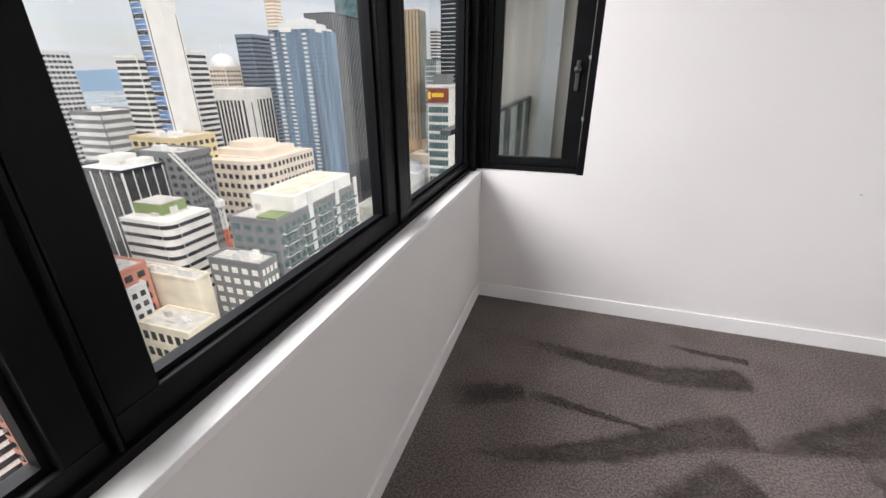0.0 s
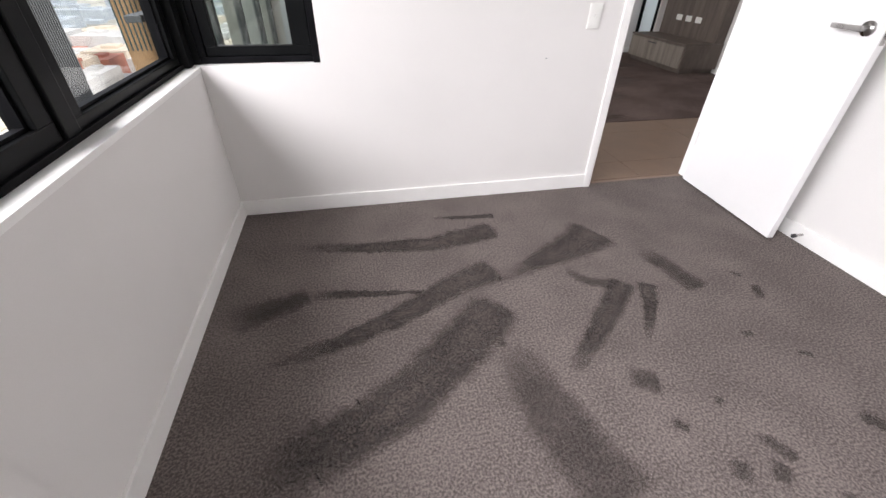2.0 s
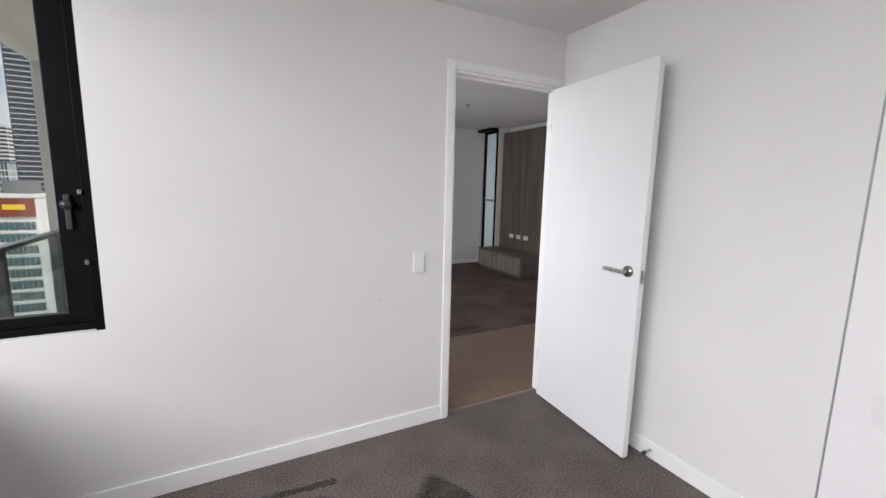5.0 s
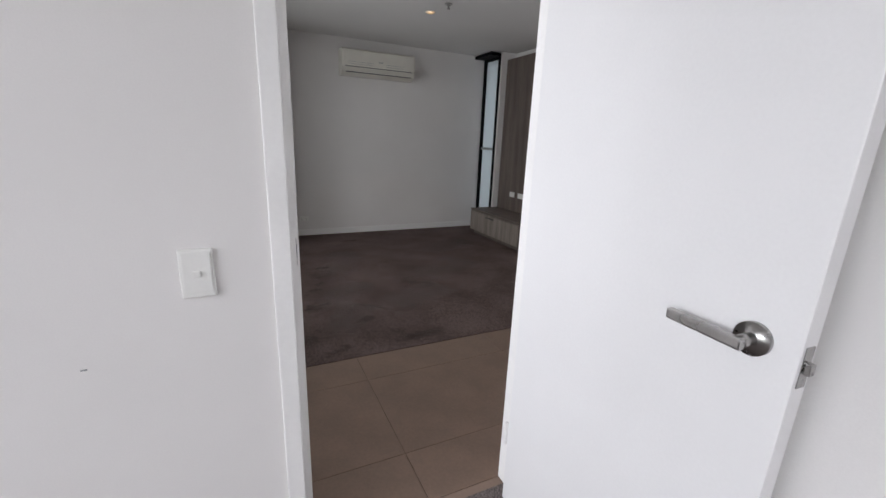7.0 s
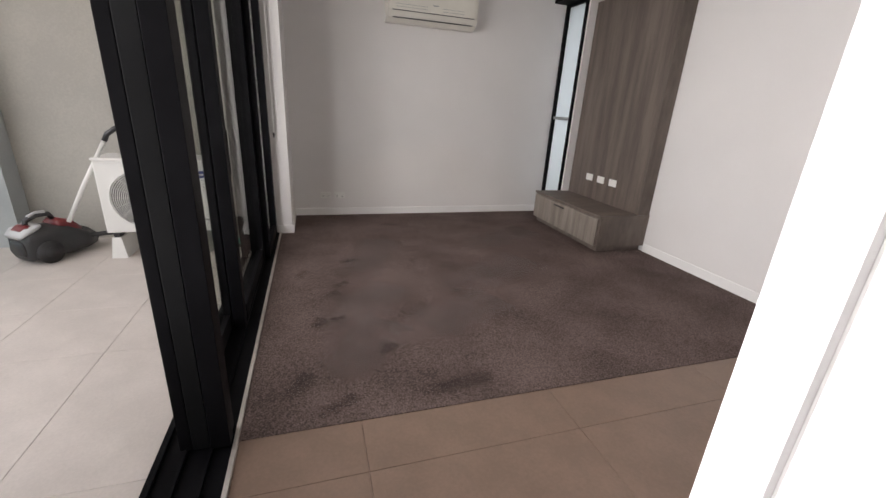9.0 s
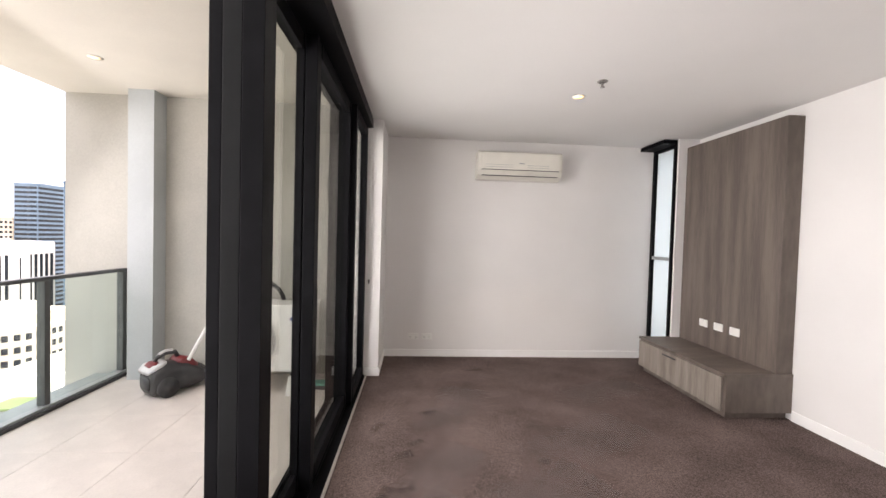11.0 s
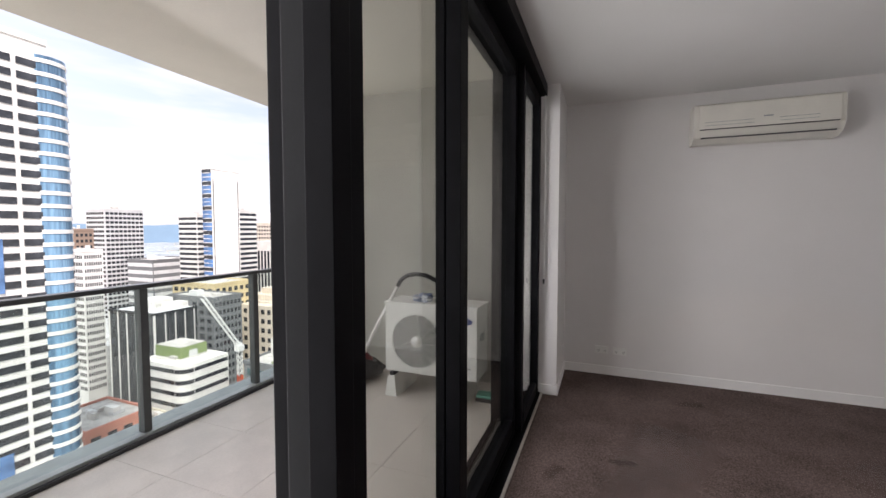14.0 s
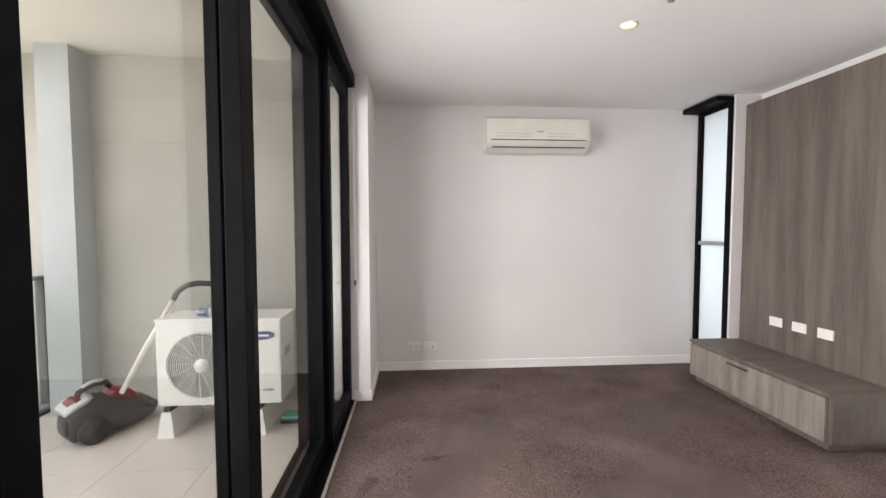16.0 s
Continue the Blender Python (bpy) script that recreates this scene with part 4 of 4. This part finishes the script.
def building(label, x0, x1, y0, y1, top, wall, style="plain", glass=None, floors=10, cols=(8, 8), roof=True, name="office_tower", round_corner=0.0, sill=0.45, low=None, fin=0.3, share=(0.58, 0.5)):
    b = thing(name, x0, y0, GROUND, label, "building", "city buildings")
    W, L, Hh = x1 - x0, y1 - y0, top - GROUND
    bm = boxes((0, W, 0, L, 0, Hh))
    if round_corner:
        es = [e for e in bm.edges if abs(e.verts[0].co.z - e.verts[1].co.z) > 1 and e.verts[0].co.x > W / 2 and e.verts[0].co.y < L / 2]
        bmesh.ops.bevel(bm, geom=es, offset=round_corner, segments=8, affect="EDGES", profile=0.5)
    part("wall", bm, wall, b)
    if roof:
        part("parapet", boxes((-0.3, W + 0.3, -0.3, 0.5, Hh - 0.3, Hh + 1.1), (W - 0.5, W + 0.3, 0.5, L, Hh - 0.3, Hh + 1.1), (-0.3, 0.5, 0.5, L, Hh - 0.3, Hh + 1.1), (0.5, W - 0.5, L - 0.5, L + 0.3, Hh - 0.3, Hh + 1.1)) if not round_corner else boxes((0.1 * W, 0.85 * W, 0.15 * L, 0.9 * L, Hh, Hh + 1.0)), wall, b)
        part("roof", boxes((0.5, W - 0.5, 0.5, L - 0.5, Hh, Hh + 0.2)) if not round_corner else boxes((0.2 * W, 0.8 * W, 0.2 * L, 0.8 * L, Hh + 1.0, Hh + 1.2)), C_ROOF, b)
        rnd = random.Random(int(abs(x0) * 7 + y0))
        for _ in range(5):
            px, py = rnd.uniform(0.15, 0.7) * W, rnd.uniform(0.15, 0.7) * L
            sx, sy, sz = rnd.uniform(0.06, 0.22) * W, rnd.uniform(0.06, 0.2) * L, rnd.uniform(0.8, 3.2)
            part("plant_room", boxes((px, px + sx, py, py + sy, Hh, Hh + 0.2 + sz)), rnd.choice((C_LGREY, C_ROOF, C_WHITE)), b)
    glass = glass or C_WIN
    base = Hh * 0.25 if low is None else low - GROUND
    fh = (Hh - base - 1.5) / floors
    r = round_corner
    if style == "bands":
        for k in range(floors):
            z = base + k * fh + fh * sill
            piece("window_band", (round(W - 1 - r, 2), 0.2, round(fh * (0.95 - sill), 2)), glass, b, (0.5, -0.15, z))
            piece("window_band", (0.2, round(L - 1 - r, 2), round(fh * (0.95 - sill), 2)), glass, b, (W - 0.05, 0.5 + r, z))
            if r:
                for j in range(6):
                    a = math.radians(-90 + 15 * j + 7.5)
                    o = piece("window_band", (0.2, round(r * 0.262, 2), round(fh * (0.95 - sill), 2)), glass, b, (0, 0, 0))
                    o.matrix_basis = Matrix.Translation((W - r, r, z)) @ Matrix.Rotation(a, 4, "Z") @ Matrix.Translation((r - 0.05, -r * 0.131, 0))
    if style == "grid":
        for k in range(floors):
            z = base + k * fh + fh * 0.35
            for j in range(cols[0]):
                s = (W - r - 1) / cols[0]
                piece("window", (round(s * share[0], 2), 0.2, round(fh * share[1], 2)), glass, b, (0.5 + (j + 0.21) * s, -0.12, z))
            for j in range(cols[1]):
                s = (L - r - 1) / cols[1]
                piece("window", (0.2, round(s * share[0], 2), round(fh * share[1], 2)), glass, b, (W - 0.08, r + 0.5 + (j + 0.21) * s, z))
            if r:
                for j in range(6):
                    a = math.radians(-90 + 15 * j + 7.5)
                    o = piece("window", (0.2, round(r * 0.15, 2), round(fh * 0.5, 2)), glass, b, (0, 0, 0))
                    o.matrix_basis = Matrix.Translation((W - r, r, z)) @ Matrix.Rotation(a, 4, "Z") @ Matrix.Translation((r - 0.08, -r * 0.075, 0))
    if style in ("fins", "curtain"):
        for j in range(cols[0] + 1):
            piece("fin", (0.35 if style == "curtain" else round(W / cols[0] * fin, 2), 0.35, round(Hh - base, 2)), glass, b, (j * (W - 0.4) / cols[0], -0.3, base))
        for j in range(cols[1] + 1):
            piece("fin", (0.35, 0.35 if style == "curtain" else round(L / cols[1] * fin, 2), round(Hh - base, 2)), glass, b, (W - 0.05, j * (L - 0.4) / cols[1], base))
    if style == "curtain":
        for k in range(floors):
            z = base + k * fh
            piece("spandrel", (round(W, 2), 0.2, round(fh * 0.22, 2)), glass, b, (0, -0.15, z))
            piece("spandrel", (0.2, round(L, 2), round(fh * 0.22, 2)), glass, b, (W - 0.05, 0, z))
    return b


# near blocks
dark = building("dark glass office block with white vertical fins", -250, -213, 139, 172, -43.5, C_DARK, "fins", C_WHITE, cols=(5, 6), fin=0.1)
for j in range(36):
    piece("glazing_bar", (0.12, 0.2, 58.0), C_GREY, dark, (0.6 + j * 1.0, -0.15, 15.0))
for j in range(32):
    piece("glazing_bar", (0.2, 0.12, 58.0), C_GREY, dark, (36.95, 0.6 + j * 1.0, 15.0))
part("roof_deck", boxes((1.5, 35.5, 1.5, 31.5, 74.5, 75.0)), C_LGREY, dark, "pale roof deck")
part("roof_tank", boxes((8, 20, 10, 22, 75.0, 80.0), (22, 30, 14, 24, 75.0, 78.0)), C_WHITE, dark, "white rooftop plant boxes")
green = building("white office block with rows of small windows", -195, -166, 120, 143, -58.5, C_WHITE, "bands", C_WIN, floors=8, round_corner=5, low=-100, sill=0.6)
screen = part("plant_screen", boxes((4, 21, 5, 18, 59.5, 65.5)), C_GREEN, green, "green screen round the rooftop plant")
part("louvre", boxes((20.9, 21.2, 9, 13, 60.3, 63.5)), C_LGREY, screen)
part("screen_roof", boxes((4.5, 20.5, 5.5, 17.5, 65.5, 65.8)), C_ROOF, screen)
cur = building("cream office block with a rounded corner and square windows", -236, -184, 201, 257, -48.7, C_CREAM, "grid", C_WIN, floors=9, cols=(7, 10), round_corner=16, low=-105)
part("attic", boxes((8, 44, 12, 46, 69, 74), (14, 34, 18, 40, 74, 78)), C_CREAM, cur)
apt = building("grey apartment block with balconies and roof terraces", -147, -121, 135, 206, -58.7, C_GREY, "grid", C_TEAL, floors=7, cols=(4, 16), low=-100, name="apartment_building")
for k in range(7):
    for j in range(5):
        piece("balcony_slab", (1.6, 9.0, 0.35), C_LGREY, apt, (26.0, 3 + j * 14, 19 + k * 5.6))
        piece("balcony_rail", (0.1, 9.0, 1.1), C_TEAL, apt, (27.5, 3 + j * 14, 19.35 + k * 5.6))
part("upper_storey", boxes((2, 25.5, 14, 66, 59, 67)), C_WHITE, apt, "pale grey metal-clad upper storeys")
part("upper_roof", boxes((4, 23, 18, 62, 67, 67.6)), C_BEIGE, apt)
part("roof_garden", boxes((14, 25, 2, 12, 60, 60.7)), C_GREEN, apt, "roof garden planting")
for j in range(22):
    piece("panel_rib", (0.15, 0.35, 7.6), C_LGREY, apt, (25.5, 15 + j * 2.3, 59.2))
for j in range(5):
    for k in range(4):
        piece("planter", (1.2, 1.6, 0.5), C_GREEN, apt, (26.2, 4 + j * 14 + k * 2.1, 53.2 - 5.6 * ((j + k) % 4)))
part("pale_frame", boxes((25.9, 26.6, 24, 27, 15, 67), (25.9, 26.6, 48, 51, 15, 67), (25.9, 26.6, 68, 71, 15, 64)), C_LGREY, apt)
building("low grey apartment block with white panels", -150, -122, 122, 133, -74, C_GREY, "grid", C_WHITE, floors=6, cols=(5, 4), low=-108, name="apartment_building")
building("salmon brick block with small windows", -196, -168, 85, 107.5, -72, C_PINK, "grid", C_WIN, floors=7, cols=(4, 4), low=-112, name="brick_building")
building("pale block with a grid of dark windows", -186, -165, 66, 103, -79, C_LGREY, "grid", C_WIN, floors=7, cols=(5, 10), low=-114)
building("blank beige concrete block", -183, -146, 110, 117.5, -79, C_BEIGE, name="warehouse")
building("low beige roofed warehouse", -165, -138, 95, 109, -94, C_BEIGE, "grid", C_WIN, floors=2, cols=(6, 5), name="warehouse")
building("low white roofed shed", -137, -118, 84, 133, -101, C_WHITE, "bands", C_WIN, floors=2, name="warehouse")
building("peach apartment block with small windows", -140, -112, 36, 60, -64, C_PINK, "grid", C_WIN, floors=10, cols=(6, 6), low=-112, name="apartment_building")
building("dark grey block with small windows", -236, -200, 163, 182, -38, C_GREY, "grid", C_WIN, floors=12, cols=(6, 7), low=-95)
building("sandstone coloured block with small windows", -262, -224, 183, 211, -34, C_YELLOW, "grid", C_WIN, floors=10, cols=(6, 6), low=-90)
# towers
building("pale concrete office tower with recessed windows", -410, -385, 212, 243, 17.5, C_LGREY, "grid", C_WIN, floors=24, cols=(8, 9), low=-75, share=(0.8, 0.55))
blade = building("tall white slab tower with a blue glass side", -259, -250, 204, 227, 43, C_WHITE, "plain")
for k in range(46):
    piece("glass_panel", (8.6, 0.25, 2.6), C_BLUEWIN if k % 3 else C_WIN, blade, (0.2, -0.2, 30 + k * 2.85))
    piece("sill_line", (round(3 + (k * 37 % 50) / 10.0, 1), 0.4, 0.5), C_WHITE, blade, ((k * 29 % 30) / 10.0, -0.4, 32.6 + k * 2.85))
for y in (1.2, 21.5):
    part("dark_joint", boxes((8.9, 9.15, y, y + 0.45, 0, 154)), C_DARK, blade, "dark vertical joint")
building("white balconied apartment tower with dark window bands", -305, -285, 219, 232, 12, C_WHITE, "bands", C_WIN, floors=26, name="apartment_tower", low=-90)
building("white balconied apartment tower with dark window bands", -296, -272, 246, 264, 16, C_WHITE, "bands", C_WIN, floors=26, name="apartment_tower", low=-90)
stripe = building("white tower with dark vertical window strips", -290, -260, 277, 314, -10.6, C_DARK, "fins", C_WHITE, cols=(8, 9))
part("blank_core", boxes((29.8, 30.8, 4, 18, 0, 108)), C_WHITE, stripe, "blank white lift core")
part("core_slot", boxes((30.8, 31.0, 10.5, 11.5, 30, 98)), C_DARK, stripe)
part("crown_band", boxes((-0.4, 30.4, -0.5, 37, 100, 108.6)), C_WHITE, stripe, "white crown band")
cream = building("cream tower with a pale dome", -356, -325, 335, 366, 7, C_CREAM, "grid", C_WIN, floors=14, cols=(8, 8), low=-50)
bm = bmesh.new()
bmesh.ops.create_uvsphere(bm, u_segments=24, v_segments=12, radius=13, matrix=Matrix.Translation((16, 15, 125)))
cyl(bm, (16, 15, 137), (16, 15, 146), 0.5)
part("dome", bm, C_LGREY, cream, "pale ribbed dome")
building("dark grey residential tower with stepped top", -322, -304, 352, 378, 35, C_MULLION, "bands", C_DARK, floors=30, name="apartment_tower")
blue = building("blue glass office tower with pale window columns", -227, -191, 282, 316, 30, C_BLUE, "curtain", C_MULLION, floors=36, cols=(14, 12))
for j in (0.0, 0.32, 0.9):
    for k in range(36):
        piece("pale_window", (3.4, 0.3, 1.5), C_LGREY, blue, (1 + j * 31, -0.32, 40 + k * 3.0))
part("crown", boxes((2, 34, 2, 32, 148, 151), (5, 31, 5, 29, 151, 154), (10, 26, 10, 24, 154, 157)), C_LGREY, blue, "stepped pale crown")
part("sign_bar", boxes((10, 20, -0.4, 0, 147.5, 150.5), (36, 36.4, 6, 14, 147.5, 150.5)), C_WHITE, blue, "white sign panel")
building("dark glass tower with fine vertical fins", -226, -200, 328, 378, 46, C_DARK, "fins", C_GREY, cols=(14, 18))
curved = thing("round_glass_tower", -265, 470, GROUND, "distant dark curved glass tower", "building", "city buildings")
part("shaft", cyl(bmesh.new(), (0, 0, 0), (0, 0, 205), 14, n=32), C_TEAL, curved)
building("slim gold and white tower far behind", -380, -366, 474, 486, 82, C_GOLD, "bands", C_WHITE, floors=40)
building("gold glass tower with a rounded roof", -203, -179, 470, 492, 64, C_GOLD, "fins", C_TEAL, cols=(6, 12))
building("grey residential tower in the distance", -226, -214, 640, 664, 60, C_LGREY, "bands", C_WIN, floors=30, name="apartment_tower")
building("teal glass tower in the distance", -166, -153, 452, 470, 14, C_TEAL, "curtain", C_LGREY, floors=20, cols=(6, 8))
building("very tall dark residential tower with balconies", -116, -100, 354, 372, 150, C_DARK, "bands", C_LGREY, floors=62, name="apartment_tower", sill=0.8)
signb = building("green glass office block with a dark red roof sign", -69.5, -58.6, 191, 203, -4.6, C_WHITE, "plain")
for k in range(11):
    for j in range(7):
        piece("window", (1.2, 0.25, 2.7), C_TEAL, signb, (0.6 + j * 1.4, -0.2, 60 + k * 4.2))
    piece("spandrel", (10.4, 0.3, 0.5), C_LGREY, signb, (0.3, -0.25, 58.8 + k * 4.2))
part("sign_board", boxes((0.2, 10.6, -0.6, 0, 106.6, 112.8)), C_SIGN, signb, "dark red sign board")
part("sign_bar", boxes((2.4, 8.2, -0.75, -0.6, 109, 110.8), (0.5, 1.8, -0.75, -0.6, 108.2, 111.4)), C_SIGNY, signb, "yellow lettering bar")
part("roof_plant", boxes((2.5, 9.5, 1, 11, 113.4, 119)), C_GREY, signb)
# the close tower with a rounded glass corner
near = building("white office tower with dark window bands", -165, -130, 27.5, 61.5, 48, C_WHITE, "plain")
for k in range(42):
    for y0, w in ((1, 11.5), (13.5, 13.5), (28, 5.0)):
        piece("window_band", (0.3, w, 1.7), C_WIN, near, (34.9, y0, 20 + k * 3.4))
    piece("window_band", (33, 0.3, 1.7), C_WIN, near, (1, -0.2, 20 + k * 3.4))
drum = part("glass_drum", cyl(bmesh.new(), (31.5, 34.5, 0), (31.5, 34.5, 163), 4.6, n=40), C_BLUE, near, "rounded blue glass corner")
for k in range(48):
    part("floor_ring", cyl(bmesh.new(), (31.5, 34.5, 6 + k * 3.3), (31.5, 34.5, 7 + k * 3.3), 4.8, n=40), C_WHITE, drum)
for z0 in (104, 52):
    part("recess_glazing", boxes((34.95, 35.35, 14, 24, z0, z0 + 13)), C_BLUEWIN, near, "gridded blue recess glazing")
building("dark grey block with long window bands", -345, -315, 205, 240, -23, C_GREY, "bands", C_LGREY, floors=8, low=-70)
building("brown brick tower with small windows", -310, -300, 149, 159.5, 0.6, C_BROWN, "grid", C_WIN, floors=24, cols=(4, 4), low=-90)
building("white residential block with window bands", -276, -262, 134, 143.5, -11, C_WHITE, "grid", C_WIN, floors=20, low=-90, name="apartment_tower")

crane = thing("tower_crane", -162, 146, GROUND, "white lattice tower crane with a red mast foot", "crane")


def lattice(p, q, w, n):
    bm = bmesh.new()
    p, q = Vector(p), Vector(q)
    d = (q - p).normalized()
    s = d.cross(Vector((0.3, 0.9, 0.1))).normalized()
    u = s.cross(d)
    cs = [s * w + u * w, s * w - u * w, -s * w - u * w, -s * w + u * w]
    for c in cs:
        cyl(bm, p + c, q + c, 0.22, n=5)
    for k in range(n):
        a, b = p.lerp(q, k / n), p.lerp(q, (k + 1) / n)
        for i in range(4):
            cyl(bm, a + cs[i], b + cs[(i + 1) % 4], 0.13, n=4)
    return bm


part("mast", lattice((0, 0, 0), (0, 0, 48), 0.9, 16), C_CRANER, crane, "red lattice mast")
part("upper_mast", lattice((0, 0, 48), (0, 0, 64), 0.9, 6), C_CRANE, crane)
part("jib", lattice((0, 0, 62), (-6, -14, 88), 0.8, 14), C_CRANE, crane, "white lattice jib")
part("cab", boxes((-1.6, 1.6, -1.6, 1.6, 60, 63)), C_CRANE, crane)

# low city beyond, uncountable
rnd = random.Random(5)
# the farthest blocks get their haze from the bluish base colour
for name, near_d, far_d, count, material, label in (("low_city", 430, 900, 170, C_LGREY, "low pale city blocks in the middle distance"), ("warm_low_city", 420, 1000, 90, C_CREAM, "low cream city blocks in the middle distance"), ("brick_low_city", 420, 1000, 50, C_PINK, "low brick city blocks in the middle distance"), ("hazy_suburbs", 950, 3600, 420, C_HAZE, "suburbs towards the horizon with haze put into their pale blue colour")):
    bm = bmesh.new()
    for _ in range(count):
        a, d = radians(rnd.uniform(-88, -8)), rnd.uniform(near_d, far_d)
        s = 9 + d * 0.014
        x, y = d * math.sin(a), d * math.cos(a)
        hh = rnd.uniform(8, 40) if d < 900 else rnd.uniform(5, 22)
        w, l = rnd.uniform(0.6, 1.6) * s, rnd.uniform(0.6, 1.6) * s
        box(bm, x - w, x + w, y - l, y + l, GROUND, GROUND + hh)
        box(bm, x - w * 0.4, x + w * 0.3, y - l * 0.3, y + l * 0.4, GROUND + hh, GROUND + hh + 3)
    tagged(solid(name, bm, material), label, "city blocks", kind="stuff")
bm = bmesh.new()
for _ in range(160):
    a, d = radians(rnd.uniform(-88, -8)), rnd.uniform(500, 3000)
    bmesh.ops.create_icosphere(bm, subdivisions=1, radius=rnd.uniform(8, 22), matrix=Matrix.Translation((d * math.sin(a), d * math.cos(a), GROUND)) @ Matrix.Diagonal((1.6, 1.2, 0.6, 1)))
tagged(solid("park_woods", bm, C_LEAF), "far green park tree clumps", "woods", kind="stuff")
bm = bmesh.new()
prev = None
for k in range(91):
    a = radians(-100 + k * 1.2)
    hh = 1.3 + 4300 * math.tan(radians(0.55 + 0.35 * noise.noise(Vector((k * 0.13, 0, 0))) + 0.12 * noise.noise(Vector((k * 0.6, 3, 0)))))
    q = [bm.verts.new((4300 * math.sin(a), 4300 * math.cos(a), GROUND)), bm.verts.new((4300 * math.sin(a), 4300 * math.cos(a), hh))]
    if prev:
        bm.faces.new((prev[0], q[0], q[1], prev[1]))
    prev = q
# the hills' blue is painted-on distance haze
structure("backdrop_hills", bm, C_HILL, "far hills along the horizon coloured blue for haze", "hills")


def tree(x, y, h, seed):
    t = thing("street_tree", x, y, GROUND, "leafy green street tree between the blocks", "tree", "street trees")
    rnd = random.Random(seed)
    bm = cyl(bmesh.new(), (0, 0, 0), (0, 0, h * 0.5), 0.5, 0.25, n=8)
    for k in range(6):
        a = k * 1.05
        cyl(bm, (0, 0, h * 0.35), (h * 0.28 * math.cos(a), h * 0.28 * math.sin(a), h * 0.75), 0.2, 0.06, n=6)
    part("trunk", bm, C_BARK, t)
    bm = bmesh.new()
    for _ in range(420):
        p = Vector((rnd.gauss(0, 0.2) * h, rnd.gauss(0, 0.2) * h, h * (0.66 + rnd.gauss(0, 0.13))))
        m = Matrix.Translation(p) @ Euler((rnd.uniform(0, 6), rnd.uniform(0, 6), 0)).to_matrix().to_4x4() @ Matrix.Diagonal((rnd.uniform(0.5, 1.1), rnd.uniform(0.4, 0.9), 0.12, 1))
        bmesh.ops.create_cube(bm, size=1, matrix=m)
    part("crown", bm, C_LEAF, t)


for i, (x, y, h) in enumerate(((-168, 150, 15), (-160, 141, 13), (-172, 158, 16), (-153, 152, 12), (-163, 166, 14), (-150, 119, 11))):
    tree(x, y, h, 30 + i)

# ---- floor tiles ----


def tiles(parent, xs, ys, z, material, gap=0.001, thick=0.006):
    shared = {}
    for x0, x1 in zip(xs, xs[1:]):
        for y0, y1 in zip(ys, ys[1:]):
            key = (round(x1 - x0, 3), round(y1 - y0, 3))
            if key not in shared:
                me = bpy.data.meshes.new("tile")
                bm = boxes((gap, x1 - x0 - gap, gap, y1 - y0 - gap, 0, thick), bevel=0.0012)
                bm.to_mesh(me)
                bm.free()
                me.materials.append(material)
                shared[key] = me
            ob = new("tile", shared[key])
            ob.location = (x0, y0, z)
            ob.parent = parent


tiles(tile_floor, [2.15, 2.62, 3.52, 4.42, LX - 0.012], [WT, 0.332, 0.932, 1.195], -0.006, M_TILE)
tiles(bal_floor, [-0.16, 0.32, 0.86, 1.4, 1.88], [WT, 0.58, 1.12, 2.02, 2.56, 3.10, 3.64, BEND], BALZ - 0.008, M_BTILE, thick=0.008)
